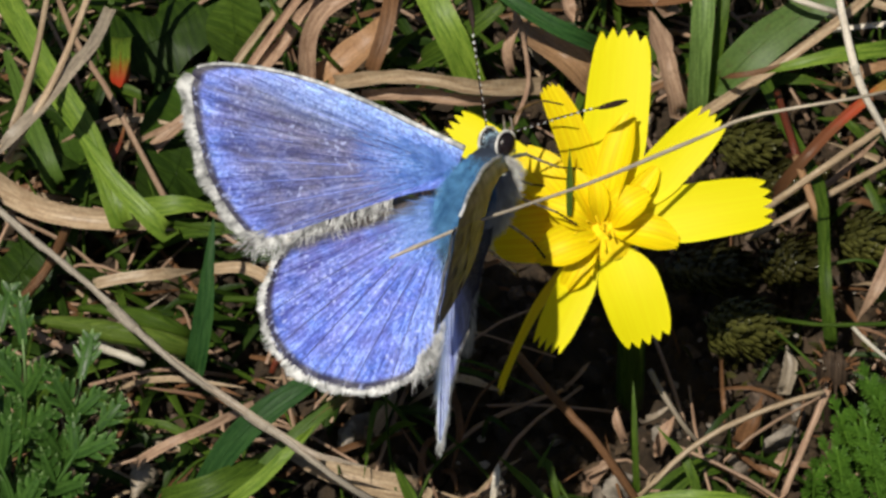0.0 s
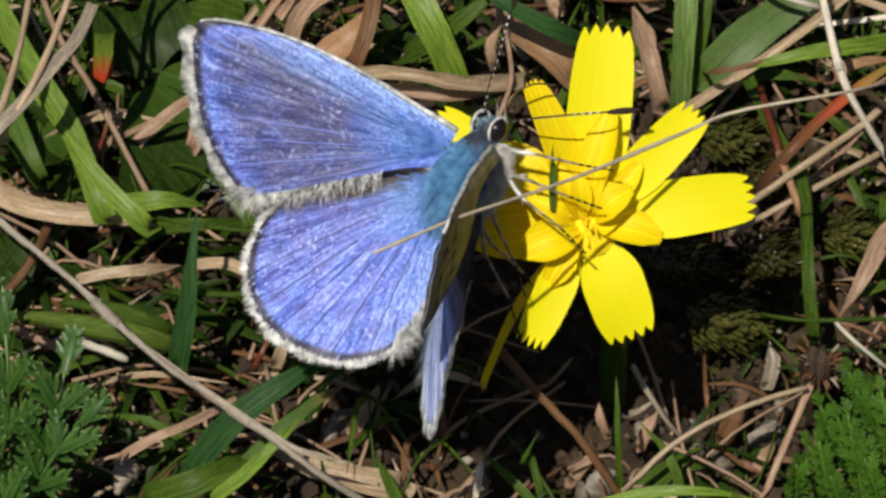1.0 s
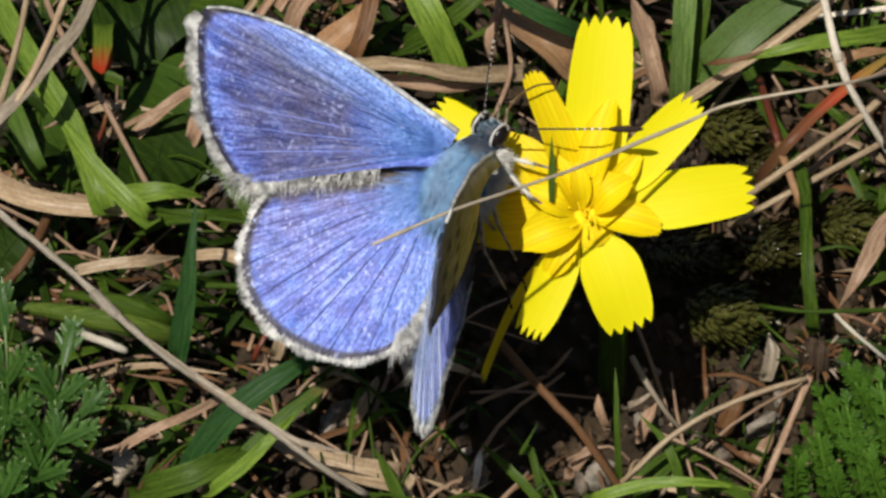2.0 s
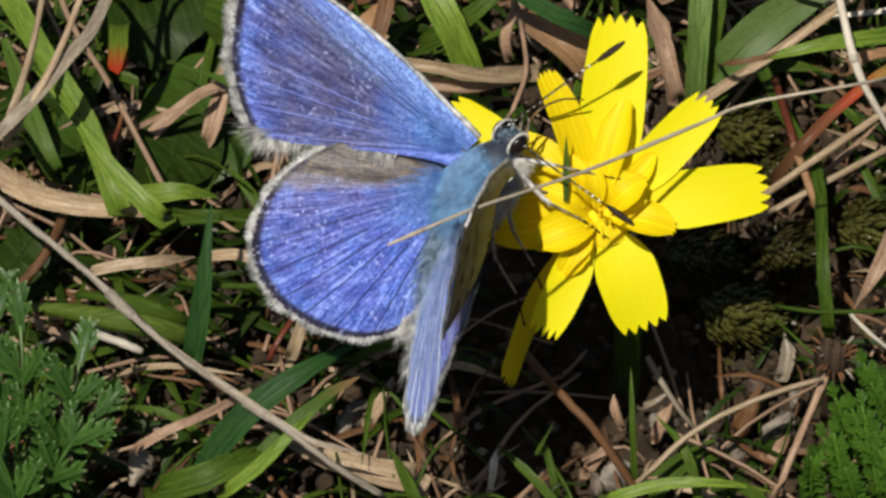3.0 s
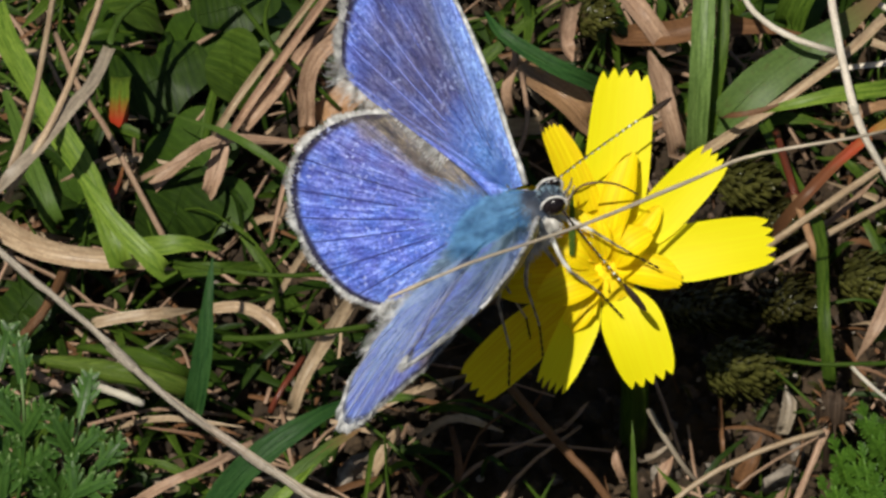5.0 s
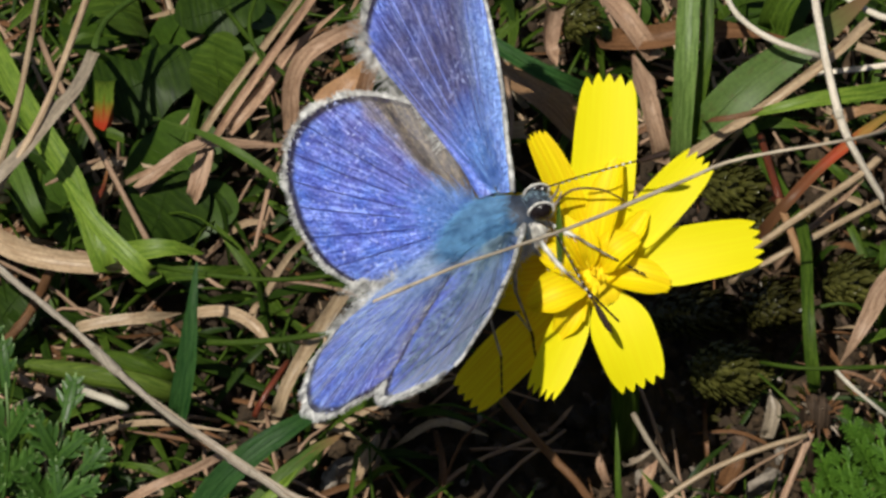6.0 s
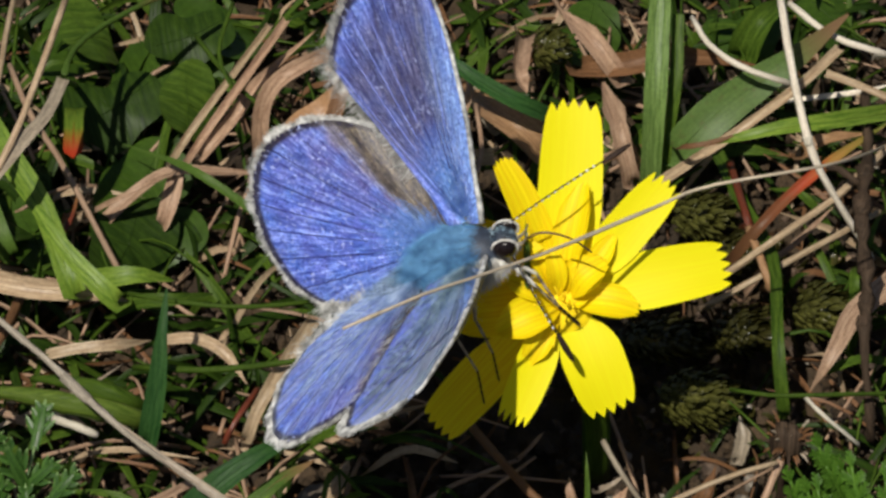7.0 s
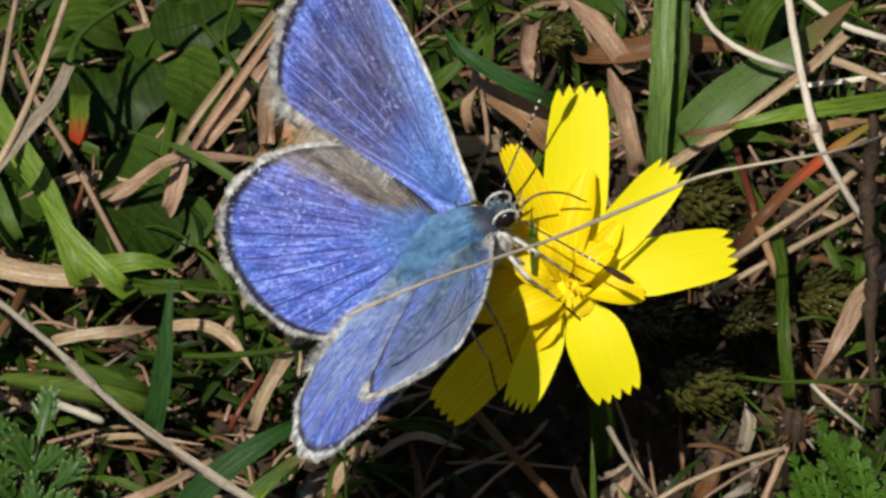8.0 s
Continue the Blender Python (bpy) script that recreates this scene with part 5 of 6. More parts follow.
stalk([(17.81, 30.49, 10.00), (18.77, 27.71, 10.50), (20.73, 25.88, 10.50), (23.50, 26.02, 9.00)], 0.17, STRAW_PALE, "thin bleached curved grass stem", 0.22, root="end", group=DRY)
stalk([(23.90, 33.53, 8.00), (26.50, 30.73, 8.00), (29.62, 30.26, 7.00)], 0.2, STRAW_PALE, "bleached straw lying on turf", 0.2, root="end", group=DRY)


for points, width, mat, label in (
    ([(7.11, 3.56, 1.00), (7.91, 3.41, 2.50), (8.56, 4.06, 3.00)], 0.35, PINK_DRY, "short pinkish dead leaf tip"),
    ([(10.49, -0.20, 1.00), (10.14, -0.06, 2.40), (9.98, 0.87, 2.80)], 0.5, PINK_DRY, "pinkish dead leaf fragment standing up"),
    ([(11.67, 1.25, 1.00), (12.45, 0.88, 2.00), (13.28, 1.56, 2.20)], 0.45, STRAW_GREY, "grey dead grass fragment"),
    ([(12.46, -0.64, 0.50), (12.92, -0.21, 1.80), (13.43, 0.88, 2.00)], 0.7, PINK_DRY, "grey-brown dead leaf fragment"),
    ([(17.22, -0.23, 0.50), (17.99, 0.26, 2.00), (18.53, 2.02, 2.40)], 1.0, BROWN_DRY, "brown crumpled dead leaf fragment"),
    ([(16.24, 5.67, 1.00), (16.14, 2.02, 2.40), (16.31, 0.63, 1.00)], 0.3, BROWN_DRY, "thin brown dead grass strip"),
    ([(16.84, -1.03, 1.00), (18.01, -3.35, 2.40), (19.46, -3.86, 2.00)], 0.45, BROWN_DRY, "brown dead grass strip on the soil"),
    ([(18.76, -2.71, 0.50), (19.55, -2.25, 1.50), (20.11, -0.77, 1.20)], 0.8, PINK_DRY, "pinkish dead leaf fragment on the soil"),
    ([(2.77, -5.90, 2.00), (3.08, -5.41, 4.00), (3.15, -4.57, 4.50)], 0.45, STRAW_PALE, "bleached upright straw end"),
    ([(1.81, -5.09, 2.00), (3.09, -5.00, 4.00), (4.54, -4.17, 4.50)], 0.3, STRAW, "thin tan straw by the soil"),
    ([(0.53, 3.56, 1.00), (0.91, -0.55, 2.50), (0.52, -2.27, 1.00)], 0.4, BROWN_DRY, "hanging brown dead grass strip"),
    ([(8.49, -3.12, 0.50), (9.29, -2.73, 1.60), (9.95, -2.12, 1.60)], 0.9, PINK_DRY, "pinkish grey dead leaf fragment"),
    ([(-4.06, 0.21, 1.00), (-3.07, 1.19, 2.40), (-2.76, 2.76, 2.00)], 0.9, STRAW, "tan dead leaf fragment beneath the wing"),
    ([(-17.90, 18.42, 6.00), (-15.47, 18.23, 8.00), (-13.83, 19.34, 8.00), (-12.90, 20.90, 7.00)], 0.45, PINK_DRY, "pinkish dead strip by a wing tip"),
    ([(-19.63, 18.85, 5.00), (-19.82, 16.21, 6.00), (-19.03, 17.99, 6.50), (-18.83, 21.11, 6.00)], 0.4, RED_DRY, "reddish dead strip among leaves"),
    ([(4.15, 26.50, 3.00), (3.96, 26.54, 5.00), (4.47, 27.93, 6.00), (4.14, 29.78, 6.00)], 0.6, PINK_DRY, "pinkish dead strip behind a petal"),
    ([(6.07, 28.78, 2.00), (5.18, 28.83, 4.00), (4.84, 29.77, 5.00)], 1.1, STRAW_GREY, "pale crumpled dead leaf"),
    ([(7.84, 34.44, 4.00), (7.40, 29.78, 6.00), (7.91, 28.84, 5.00)], 1.3, PINK_DRY, "tan dead leaf curled upright"),
    ([(17.37, 28.83, 4.00), (17.52, 25.18, 6.00), (18.56, 24.71, 5.00)], 0.35, STRAW, "thin curved tan straw"),
    ([(15.09, 24.64, 2.00), (14.04, 26.06, 4.00), (13.54, 27.92, 5.00)], 0.5, ORANGE_DRY, "orange dead strip behind petals"),
    ([(24.39, 24.69, 4.00), (25.36, 24.71, 5.00), (26.67, 25.17, 5.00), (29.26, 26.52, 4.00)], 0.9, ORANGE_DRY, "orange-brown dead leaf lying on litter"),
    ([(22.52, 28.83, 4.00), (24.41, 27.38, 6.00), (27.85, 27.93, 6.00), (30.75, 29.77, 5.00)], 0.4, STRAW_PALE, "bleached straw behind a stalk"),
    ([(20.75, 15.65, 1.50), (21.97, 15.73, 4.00), (23.99, 17.07, 5.00), (26.13, 19.74, 5.00)], 0.6, PINK_DRY, "pinkish dry blade among stalks"),
    ([(-23.76, 4.06, 3.00), (-20.71, 4.13, 5.00), (-17.83, 5.82, 5.00), (-15.98, 8.34, 4.00)], 0.3, STRAW_GREY, "grey straw among green pods"),
):
    blade(points, width, mat, label, "dead_leaf", "leaf", root="start", profile="both", curl=0.6, wobble=0.2, roll=10, twist=30, group="dead leaves")
stalk([(27.14, 18.01, 9.00), (26.14, 18.68, 9.50), (25.32, 18.90, 9.50)], 0.3, BARK_DARK, "stub of a dark branched twig", 0.2, name="twig", root="start", rough=0.4, group=DRY)


def broad_leaf(centre, size, angle, tilt, material, label, lobes=0):
    """A rounded leaf with veins pressed in, on a short stalk."""
    SEED[0] += 1
    rng = random.Random(SEED[0])
    verts, faces, uvs, run = [(0, 0, 0.1)], [], [(0, 0)], [0.0]
    seg, rings = 60, 8
    wave = (rng.uniform(0.03, 0.08), rng.uniform(0, 6), rng.uniform(0.05, 0.14), rng.uniform(0, 6))
    for j in range(1, rings + 1):
        for k in range(seg):
            a = 2 * math.pi * k / seg
            r = size * (1 + wave[0] * math.sin(a * 5 + wave[1]) + wave[2] * math.sin(a * 3 + wave[3]) + (0.18 * math.cos(a * lobes) if lobes else 0.16 * math.cos(2 * a)))
            r *= j / rings
            vein = 0.05 * abs(math.sin(a * 3.5)) * j / rings
            verts.append((r * math.cos(a), 0.85 * r * math.sin(a), size * 0.22 * (j / rings) ** 2 * math.cos(2 * a + 0.6) + vein))
            uvs.append((r * math.cos(a) * 0.5, r * math.sin(a) * 0.5))
            run.append(0.2)
    for k in range(seg):
        faces.append((0, 1 + k, 1 + (k + 1) % seg))
    for j in range(rings - 1):
        for k in range(seg):
            n = (k + 1) % seg
            faces.append((1 + j * seg + k, 1 + (j + 1) * seg + k, 1 + (j + 1) * seg + n, 1 + j * seg + n))
    turn = pose(0, 0, 0, tilt, 0, angle)
    place = [tuple(turn @ Vector(v) + Vector(centre)) for v in verts]
    ob = part("broad_leaf", mesh_of(place, faces, uvs, run), material)
    x, y, z = centre
    part("leaf_stalk", mesh_of(*tube_data([(x, y, z), (x + 0.3, y + 0.5 * z, z * 0.5), (x + 0.4, y + 0.9 * z, -0.4)], 0.2, 0.25, 6, 8)), material, ob)
    for k in range(4, seg, 14):
        line = [place[0]] + [place[1 + j * seg + k] for j in range(rings - 1)]
        line = [(p[0], p[1], p[2] + 0.03) for p in line]
        part("leaf_vein", mesh_of(*tube_data(line, 0.04, 0.015, 5, 8)), material, ob)
    return tagged(ob, label, "leaf", "broad leaves")


broad_leaf((-17.26, 27.91, 4.50), 3.0, 20, 25, GREEN_SHADED_DARK, "rounded dark green leaf in the shade")
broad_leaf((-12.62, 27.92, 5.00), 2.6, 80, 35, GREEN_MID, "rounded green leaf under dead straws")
broad_leaf((-24.09, 19.50, 4.00), 2.6, 130, 20, GREEN_SHADED_DARK, "rounded shade-darkened green hairy leaf")
broad_leaf((-15.93, 17.49, 4.00), 3.2, 60, 30, GREEN_SHADED_DARK, "dark green leaf shaded by stems")
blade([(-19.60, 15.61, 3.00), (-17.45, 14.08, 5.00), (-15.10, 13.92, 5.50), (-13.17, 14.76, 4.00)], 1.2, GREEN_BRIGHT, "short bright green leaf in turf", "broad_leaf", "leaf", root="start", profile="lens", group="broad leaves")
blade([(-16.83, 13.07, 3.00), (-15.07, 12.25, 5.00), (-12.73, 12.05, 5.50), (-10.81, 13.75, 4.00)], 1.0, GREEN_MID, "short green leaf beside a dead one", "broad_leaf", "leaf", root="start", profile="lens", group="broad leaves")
broad_leaf((-25.01, 10.05, 3.50), 2.4, 40, 25, GREEN_SHADED_DARK, "shade-darkened green leaf low in the turf")
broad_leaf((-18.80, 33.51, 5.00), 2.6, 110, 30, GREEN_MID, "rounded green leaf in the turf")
broad_leaf((-12.58, 33.51, 5.00), 2.4, 10, 20, GREEN_SHADED_DARK, "rounded dark green leaf in shade")
blade([(21.21, 33.48, 3.00), (21.64, 33.51, 5.00), (22.66, 34.47, 6.00), (24.02, 36.59, 5.00)], 1.9, GREEN_MID, "small yellowish green leaf", "broad_leaf", "leaf", root="start", profile="lens", curl=0.4, group="broad leaves")
broad_leaf((-13.93, 33.14, 2.60), 3.4, 30, 20, GREEN_SHADED, "rounded shade-darkened green leaf beneath straws")
broad_leaf((-20.23, 34.56, 2.60), 3.0, 75, 25, GREEN_SHADED, "shade-darkened green leaf under crossed stalks")
broad_leaf((-10.51, 35.99, 2.60), 3.0, 140, 15, GREEN_SHADED, "shade-darkened green leaf behind a bundle of straws")
broad_leaf((-15.38, 23.43, 2.60), 3.2, 50, 25, GREEN_SHADED, "shade-darkened green leaf under a dull blade")
broad_leaf((-21.68, 19.37, 2.60), 2.8, 100, 20, GREEN_SHADED, "shade-darkened green leaf beside a bright blade")
broad_leaf((-14.75, 19.06, 2.60), 3.0, 20, 20, GREEN_SHADED, "shade-darkened green leaf behind a wing")
broad_leaf((11.84, 36.00, 2.60), 2.4, 60, 20, GREEN_SHADED, "shade-darkened green leaf behind the flower")
broad_leaf((27.27, 36.97, 2.60), 2.6, 120, 25, GREEN_SHADED, "shade-darkened yellowish green leaf behind a pale stalk")
broad_leaf((21.62, 35.81, 2.60), 2.2, 10, 20, GREEN_SHADED, "shade-darkened green leaf under a browned blade")


def frond(points, size, count, label, material=FROND, seed=1, lobe=0.2):
    """A feathery leaf: rachis with pairs of pointed, lobed leaflets."""
    rng = random.Random(seed)
    root = new("feathery_leaf")
    tagged(root, label, "leaf", "feathery leaves")
    line = spline(rooted(points, "start"), 40)
    part("rachis", mesh_of(*tube_data([tuple(p) for p in line[::4]], 0.17, 0.08, 6, 20)), material, root)
    up = FACING

    def leaflet(at, axis, length):
        side = axis.cross(up).normalized()
        nrm = side.cross(axis).normalized()
        pile = Pile()
        for k in range(3):
            f = 0.25 + 0.5 * k / 2
            reach = length * (0.46 - 0.1 * k) * rng.uniform(0.85, 1.15)
            for s in (-1, 1):
                a = at + axis * length * f * rng.uniform(0.92, 1.08)
                d = (axis * 1.0 + side * s * 0.78 + nrm * rng.uniform(-0.05, 0.3)).normalized()
                pile.add(ribbon_data([tuple(a - d * reach * 0.15), tuple(a + d * reach * 0.5 + nrm * 0.05), tuple(a + d * reach)], length * lobe * 0.75, "grass", 0.5, steps=7, across=2, seed=rng.randrange(999), facing=nrm))
        pile.add(ribbon_data([tuple(at), tuple(at + axis * length * 0.5 + nrm * length * 0.06), tuple(at + axis * length)], length * lobe, "grass", 0.5, steps=9, across=2, seed=rng.randrange(999), facing=nrm))
        part("leaflet", pile.mesh(), material, root)

    for k in range(count):
        f = 0.3 + 0.65 * k / count
        i = int(f * 40)
        t = (line[min(40, i + 1)] - line[i - 1]).normalized()
        side = t.cross(up).normalized()
        for s in (-1, 1):
            d = (t * 0.9 + side * s * 0.7 + up * rng.uniform(-0.1, 0.55)).normalized()
            leaflet(line[i], d, size * (1.1 - 0.5 * f) * rng.uniform(0.85, 1.1))
    t = (line[40] - line[38]).normalized()
    leaflet(line[39], t, size * 0.7)
    return root


frond([(-24.56, -6.26, 3.00), (-23.76, -4.90, 7.00), (-23.49, -3.62, 10.00), (-23.63, -1.56, 12.00)], 4.4, 3, "fresh green feathery leaf with pointed lobes", seed=1)
frond([(-21.97, -6.66, 3.00), (-21.45, -6.52, 7.00), (-20.72, -5.24, 10.00), (-20.27, -3.40, 11.00)], 4.4, 3, "fresh green feathery leaf in the turf", seed=2)
frond([(-22.80, -7.47, 3.00), (-21.90, -8.52, 7.00), (-20.47, -7.27, 9.00), (-19.33, -6.45, 10.00)], 3.8, 3, "fresh green feathery leaf leaning over litter", seed=3)
frond([(-27.16, -5.85, 3.00), (-26.35, -4.09, 7.00), (-25.62, -2.40, 10.00), (-25.04, 0.08, 11.00)], 4.4, 3, "green feathery leaf at the edge of the turf", seed=4)
frond([(-23.64, -9.79, 5.00), (-24.12, -9.29, 8.00), (-25.01, -8.05, 10.00), (-25.66, -6.43, 11.00)], 4.4, 3, "green feathery leaf low in the turf", seed=6)
frond([(23.00, -6.66, 3.00), (22.51, -6.75, 6.00), (22.12, -6.09, 8.00)], 1.7, 7, "finely cut bright green feathery leaf", FROND_LIGHT, 20, 0.2)
frond([(24.93, -6.66, 3.00), (24.32, -5.74, 6.00), (23.80, -4.06, 8.00)], 1.7, 7, "finely cut bright green feathery leaf", FROND_LIGHT, 21, 0.2)
frond([(21.06, -7.06, 3.00), (20.88, -7.75, 6.00), (20.78, -7.69, 8.00)], 1.7, 7, "finely cut bright green feathery leaf", FROND_LIGHT, 22, 0.2)
frond([(26.94, -5.04, 3.00), (26.32, -4.12, 6.00), (25.80, -2.43, 8.00)], 1.7, 7, "finely cut bright green feathery leaf", FROND_LIGHT, 23, 0.2)
frond([(26.15, -7.87, 3.00), (25.32, -7.95, 6.00), (24.60, -7.29, 8.00)], 1.7, 7, "finely cut bright green feathery leaf", FROND_LIGHT, 24, 0.2)
frond([(28.14, -6.66, 3.00), (27.85, -5.33, 6.00), (27.68, -3.25, 8.00)], 1.7, 7, "finely cut bright green feathery leaf", FROND_LIGHT, 25, 0.2)
frond([(23.89, -8.27, 3.00), (23.22, -8.75, 6.00), (22.64, -8.49, 8.00)], 1.7, 7, "finely cut bright green feathery leaf", FROND_LIGHT, 26, 0.2)
frond([(26.43, -2.59, 3.00), (25.32, -2.89, 6.00), (24.36, -2.43, 8.00)], 1.7, 7, "finely cut bright green feathery leaf", FROND_LIGHT, 27, 0.2)

frond([(25.32, -0.27, 2.00), (24.82, -0.87, 5.00), (24.12, -0.27, 7.00)], 1.9, 7, "finely cut bright green feathery leaf", FROND_LIGHT, 30, 0.2)
frond([(26.54, -1.93, 2.00), (26.04, -2.53, 5.00), (25.34, -1.93, 7.00)], 1.9, 7, "finely cut bright green feathery leaf", FROND_LIGHT, 31, 0.2)
frond([(23.58, -2.75, 2.00), (23.08, -3.35, 5.00), (22.38, -2.75, 7.00)], 1.9, 7, "finely cut bright green feathery leaf", FROND_LIGHT, 32, 0.2)
frond([(25.72, -5.21, 2.00), (25.22, -5.81, 5.00), (24.52, -5.21, 7.00)], 1.9, 7, "finely cut bright green feathery leaf", FROND_LIGHT, 33, 0.2)
frond([(22.80, -5.62, 2.00), (22.30, -6.22, 5.00), (21.60, -5.62, 7.00)], 1.9, 7, "finely cut bright green feathery leaf", FROND_LIGHT, 34, 0.2)
frond([(24.51, -3.57, 2.00), (24.01, -4.17, 5.00), (23.31, -3.57, 7.00)], 1.9, 7, "finely cut bright green feathery leaf", FROND_LIGHT, 35, 0.2)


def moss(centre, radii, count, label, seed, material=MOSS):
    """A clump of overlapping scale-like moss leaves on a cushion."""
    rng = random.Random(seed)
    c = Vector(centre)
    core = ball((radii[0] * 0.8, radii[1] * 0.8, radii[2] * 0.8), centre=centre, rough=0.06, seed=seed)
    ob = part("moss_clump", mesh_of(*core), material)
    for _ in range(count):
        u, w = rng.uniform(-0.3, 1), rng.uniform(0, 2 * math.pi)
        s = math.sqrt(max(0, 1 - u * u))
        n = Vector((s * math.cos(w), s * math.sin(w), u))
        p = c + Vector((n.x * radii[0], n.y * radii[1], n.z * radii[2])) * 0.85 + n * rng.uniform(-0.25, 0.3)
        d = (n * 0.5 + Vector((0.75, -0.3, rng.uniform(0, 0.4)))).normalized()
        ln = rng.uniform(0.35, 1.2)
        leaf = ribbon_data([tuple(p), tuple(p + d * ln * 0.5 + n * 0.12), tuple(p + d * ln)], 0.36, "lens", 0.1, steps=5, across=2, curl=-0.7, seed=rng.randrange(9999), facing=n)
        part("moss_leaf", mesh_of(*leaf), material, ob)
    tagged(ob, label, "moss", "moss clumps")


moss((17.37, 6.80, 2.50), (2.3, 1.5, 2.2), 330, "glossy dark green moss cushion", 1)
moss((24.96, 13.49, 2.50), (1.5, 1.4, 2.0), 200, "small green moss cushion beside a blade", 2)
moss((15.59, 12.14, 1.50), (2.8, 1.5, 1.4), 260, "flat shade-darkened moss on the soil", 3, MOSS_SHADED)
moss((20.29, 12.58, 1.50), (1.8, 1.5, 1.5), 180, "low shade-darkened moss on the soil", 4, MOSS_SHADED)
moss((18.23, 21.46, 2.00), (1.6, 1.3, 1.6), 200, "moss tuft under dry stalks", 5)
moss((9.10, 32.34, 5.00), (0.8, 0.8, 1.9), 160, "pale green moss shoot", 6)
moss((20.53, 18.75, 1.50), (2.0, 1.4, 1.4), 180, "shade-darkened moss between dry stalks", 7, MOSS_SHADED)


def seed_head(centre):
    rng = random.Random(4)
    c = Vector(centre)
    root = new("withered_flower")
    tagged(root, "withered brown seed head with frayed bracts", "seed head")
    core = ball((0.95, 0.9, 1.3), 8, 12, (0, 0, 0), 0.3, 3)
    part("core", mesh_of([tuple(Vector(v) + c) for v in core[0]], core[1], core[2], core[3]), BARK_DARK, root)
    for i in range(46):
        n = Vector((rng.uniform(-1, 1), rng.uniform(-1, 0.6), rng.uniform(-0.8, 1))).normalized()
        p = c + n * rng.uniform(0.55, 1.1)
        part("bract", mesh_of(*ribbon_data([tuple(p), tuple(p + n * 0.5 + Vector((0, 0, 0.15))), tuple(p + n * rng.uniform(0.5, 1.1))], 0.16, "grass", 0.3, steps=5, across=2, seed=i)), rng.choice((BROWN_DRY, BARK_DARK, STRAW_GREY, BROWN_DRY)), root)
    part("stem", mesh_of(*tube_data([tuple(c), (c.x, c.y + 1, c.z * 0.5), (c.x, c.y + 1.4, -0.5)], 0.3, 0.3, 7, 8)), BARK_DARK, root)


seed_head((22.39, 0.22, 7.00))


def crumb(centre, size, label, material, seed):
    v, f, u, r = ball((size, size * 0.7, size * 0.4), 6, 9, (0, 0, 0), 0.32, seed)
    turn = pose(0, 0, 0, seed * 40, seed * 70, seed * 50)
    ob = part("soil_crumb", mesh_of([tuple(turn @ Vector(p) + Vector(centre)) for p in v], f, u, r), material)
    tagged(ob, label, "soil", "crumbs of soil")


crumb((9.98, -2.14, 0.30), 1.0, "pale crumb of dry soil", PALE_STONE, 1)
crumb((8.97, -3.78, 0.30), 0.8, "pale crumb of dry soil", PALE_STONE, 2)
crumb((13.16, 0.76, 0.30), 0.9, "pale crumb of dry soil", PALE_STONE, 3)
blade([(19.89, 3.56, 1.00), (20.20, 4.28, 2.20), (20.01, 5.41, 2.80)], 0.8, STRAW_GREY, "pale weathered flake of a dead leaf", "dead_leaf", "leaf", root="start", profile="both", curl=0.5, wobble=0.2, group="dead leaves")
crumb((18.35, 3.69, 0.30), 1.1, "brown crumb of damp soil", SOIL, 5)
crumb((16.85, -1.73, 0.30), 1.0, "grey crumb of dry soil", PALE_STONE, 6)
crumb((19.87, 0.34, 0.30), 1.1, "pale crumb of dry soil", PALE_STONE, 7)
crumb((-4.73, 1.18, 0.30), 1.2, "pale crumb of dry soil", PALE_STONE, 8)


crumb((10.03, -3.56, 0.60), 1.5, "pale grey lump of dry soil", PALE_GREY, 9)
crumb((18.38, 3.08, 0.80), 1.2, "brown lump of dead bark", BARK_BROWN, 10)
crumb((19.58, 0.15, 0.70), 1.3, "pale tan crumb of dry soil", PALE_GREY, 11)
crumb((17.24, -1.94, 0.40), 1.0, "tan crumb of dry soil", PALE_STONE, 12)
crumb((12.74, 0.54, 0.40), 0.8, "pale grey crumb of dry soil", PALE_GREY, 13)
crumb((20.67, 2.21, 0.50), 0.9, "pale crumb of dry soil", PALE_GREY, 14)
crumb((15.47, -1.11, 0.40), 0.9, "tan crumb of dry soil", PALE_STONE, 15)
crumb((-5.59, 0.39, 0.50), 1.2, "pale grey crumb of dry soil", PALE_GREY, 16)
crumb((3.22, -3.15, 0.60), 0.8, "pale crumb of dry soil", PALE_GREY, 17)
stalk([(-16.60, -3.60, 2.20), (-17.19, -4.71, 3.40), (-17.60, -6.00, 3.00)], 0.35, STRAW_GREY, "speckled pale brown husk in the turf", 0.18, name="husk", category="husk", belly=1.6, sides=10, rough=0.2)


def crumbs(name, count, material, label, size, zone, seed):
    """Small lumps strewn over the soil."""
    rng = random.Random(seed)
    pile = Pile()
    for k in range(count):
        x, y = rng.uniform(-30, 32), rng.uniform(-12, 50)
        if not zone(x, y):
            continue
        r = rng.uniform(*size)
        v, f, u, run = ball((r, r * rng.uniform(0.5, 0.9), r * rng.uniform(0.35, 0.8)), 5, 7, (0, 0, 0), 0.3, rng.randrange(9999))
        turn = pose(0, 0, 0, rng.uniform(0, 180), rng.uniform(0, 180), rng.uniform(0, 180))
        z = rng.uniform(-1.2, 0.4)
        pile.add(([tuple(turn @ Vector(p) + Vector((x, y, z))) for p in v], f, u, run))
    tagged(part(name, pile.mesh(False), material), label, "soil", kind="stuff")


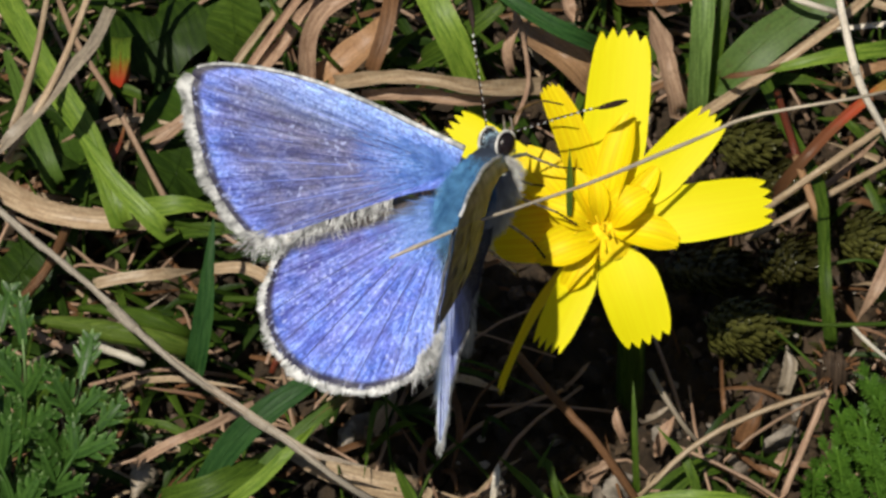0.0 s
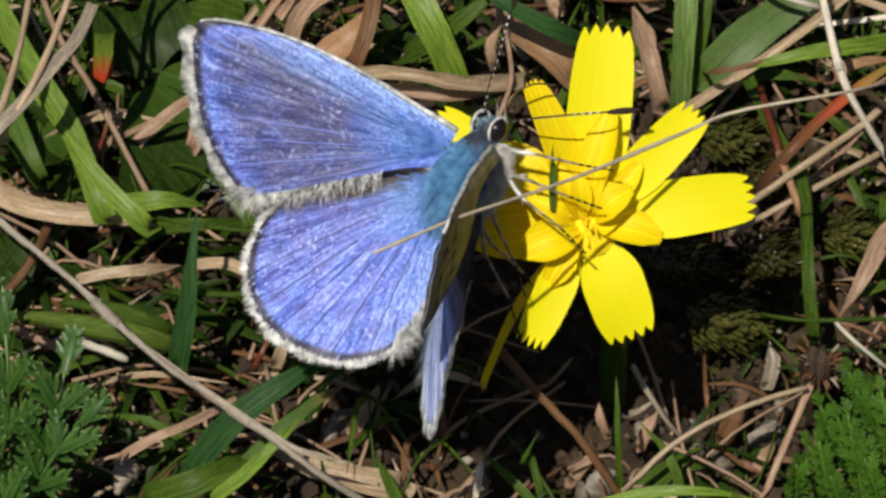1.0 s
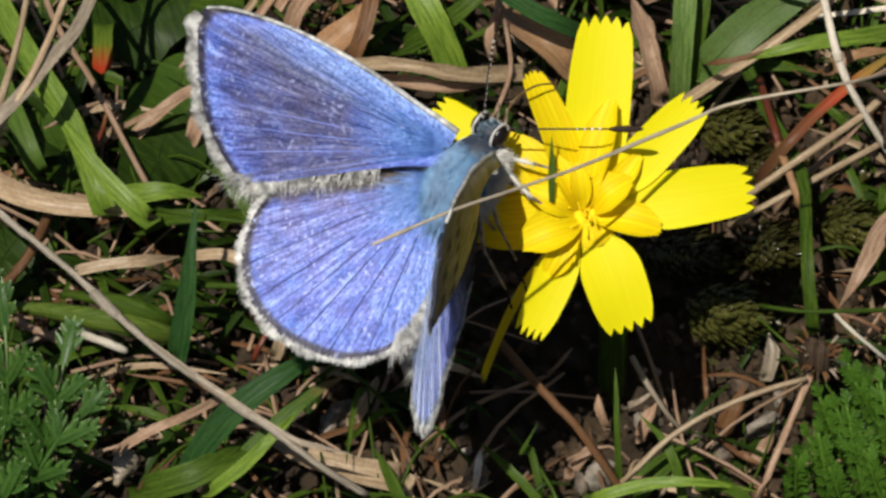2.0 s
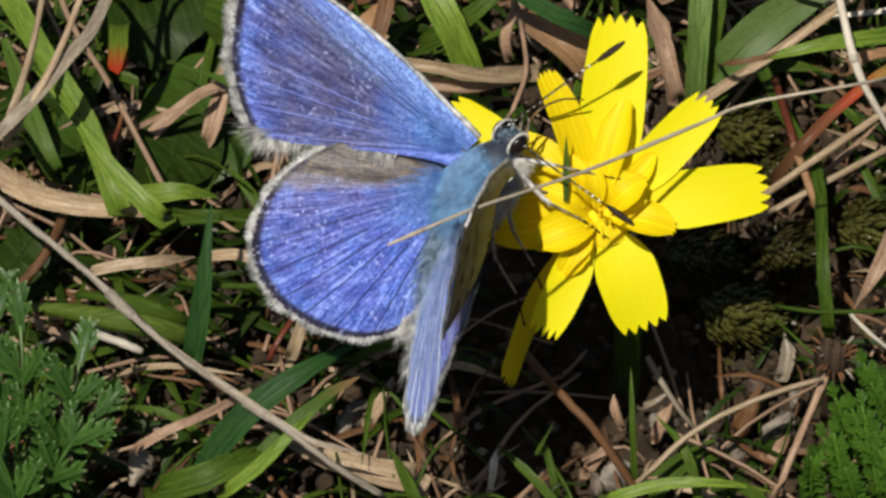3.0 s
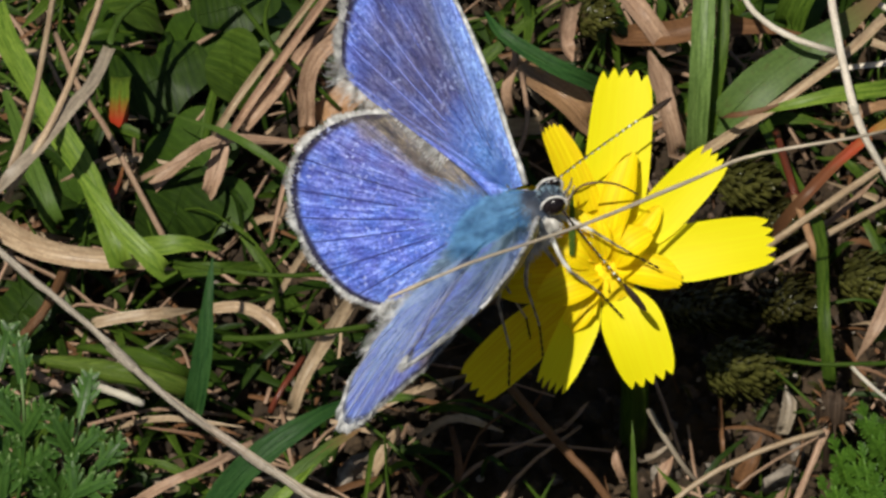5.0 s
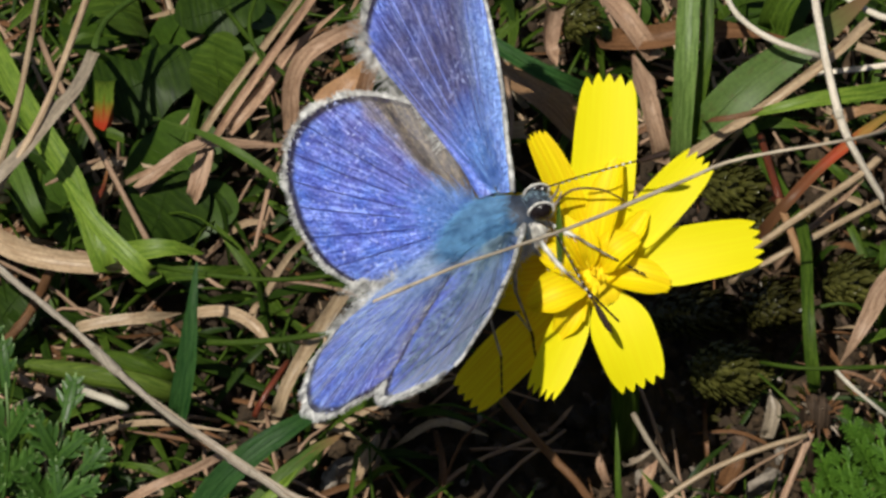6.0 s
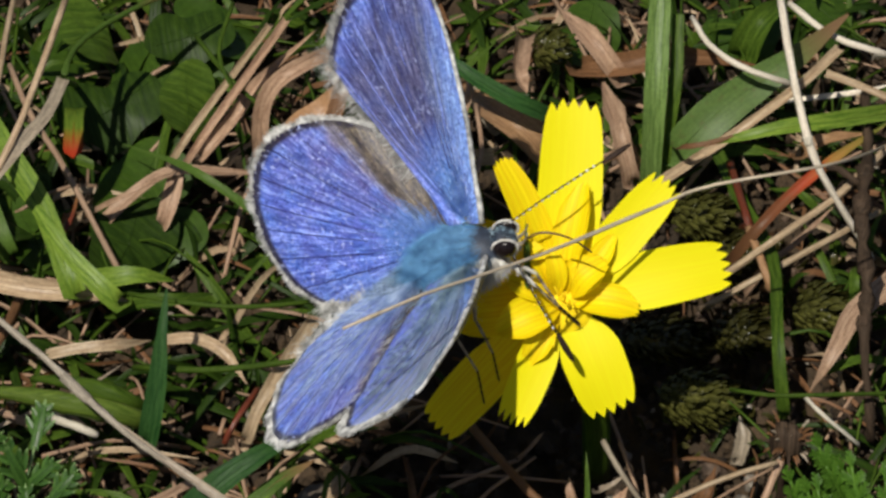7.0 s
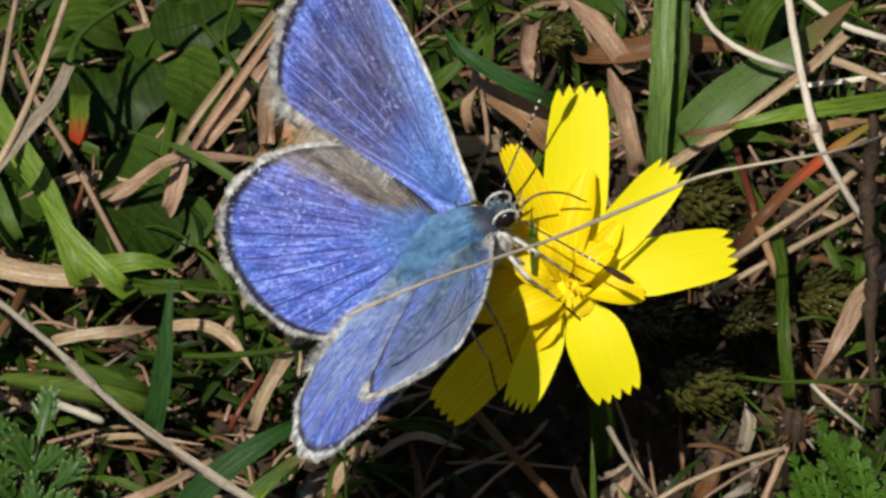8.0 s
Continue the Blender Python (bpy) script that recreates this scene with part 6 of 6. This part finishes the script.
# ---- turf: fine growth and litter that nobody could count ----
def filler(name, count, material, label, width, length, height, flat, kind_of, seed, zone=None, group=""):
    """Strew pieces over the soil: one mesh of stuff, or, with a group, a thing each."""
    rng = random.Random(seed)
    pile = Pile()
    for _ in range(count):
        x, y = rng.uniform(-32, 34), rng.uniform(-12, 62)
        if zone and not zone(x, y) or group and y > 44:
            continue
        a = rng.uniform(0, 2 * math.pi)
        ln = rng.uniform(*length)
        h0 = rng.uniform(-0.8, height * 0.3)
        h1 = rng.uniform(0.3, height)
        dx, dy = math.cos(a) * ln * flat, math.sin(a) * ln * flat
        pts = [(x, y, h0 - 0.6), (x + dx * 0.5 + rng.uniform(-0.5, 0.5), y + dy * 0.5, h0 + h1 * 0.8), (x + dx, y + dy, h0 + h1 * rng.uniform(0.5, 1.1))]
        w = rng.uniform(*width)
        if kind_of == "blade":
            pile.add(ribbon_data(pts, w, rng.choice(("grass", "both", "lens")), 0.3, rng.uniform(-40, 40), rng.uniform(-60, 60), 7, across=2, seed=rng.randrange(99999)))
        else:
            pile.add(tube_data(pts, w / 2, w / 2.6, 5, 6, 0.2, rng.randrange(99999)))
        if group:
            tagged(part(name, pile.mesh(), material), label, "grass", group)
            pile = Pile()
    if not group:
        tagged(part(name, pile.mesh(), material), label, "turf", kind="stuff")


def shaded(x, y):
    """Bare, dark soil lies under the flower and to its side."""
    return not (0 < x < 26 and -1 < y < 24 or 1 < x < 12 and -9 < y < 0)


filler("low_grass", 620, GREEN_SHADED_DARK, "short shade-darkened green grass low in the turf", (0.3, 0.8), (4, 11), 4.0, 0.9, "blade", 1, shaded)
filler("low_grass", 330, GREEN_MID, "short green grass low in the turf", (0.25, 0.8), (4, 11), 5.0, 0.85, "blade", 2, shaded)
filler("dead_grass", 520, BROWN_DRY, "brown dead grass litter on the soil", (0.15, 0.45), (3, 11), 3.0, 1.0, "blade", 3, shaded)
filler("dead_leaf", 170, STRAW, "tan strip of dead grass on the soil", (0.2, 0.5), (3, 10), 3.5, 1.0, "blade", 4, shaded, "strips of dead grass")
filler("straw", 400, PINK_DRY, "thin pinkish dead stem tangled in the turf", (0.15, 0.35), (4, 12), 3.5, 1.0, "tube", 5, shaded, "thin dead stems")
filler("grass_shoot", 390, GREEN_MID, "thin green grass stem in the turf", (0.15, 0.3), (5, 12), 5.0, 0.9, "tube", 6, shaded, "thin green stems")
filler("dead_grass", 60, BROWN_DRY, "brown dead grass litter beside the flower", (0.12, 0.3), (2, 7), 2.0, 1.0, "blade", 7, lambda x, y: not shaded(x, y))


def beside(x, y):
    return not shaded(x, y)


def everywhere(x, y):
    return True


crumbs("soil_crumbs", 2600, SOIL, "dark crumbs of damp soil", (0.25, 0.8), everywhere, 21)
crumbs("bark_crumbs", 900, BARK_BROWN, "brown crumbs of rotted bark", (0.2, 0.6), everywhere, 22)
crumbs("pale_crumbs", 230, PALE_GREY, "small pale crumbs of dry soil", (0.15, 0.4), everywhere, 23)
filler("fine_stems", 70, BROWN_DRY, "thin brown stems over the shaded soil", (0.10, 0.22), (3, 9), 3.0, 1.0, "tube", 24, beside)
filler("low_grass", 70, GREEN_SHADED_DARK, "thin dark green shoots on the shaded soil", (0.15, 0.4), (3, 8), 5.0, 0.6, "blade", 25, beside)
filler("moss_shoots", 1500, MOSS_SHADED, "shade-darkened mossy shoots on the soil", (0.2, 0.45), (0.6, 1.6), 1.6, 0.8, "blade", 26, lambda x, y: 12 < x < 27 and 4 < y < 24)

motions()
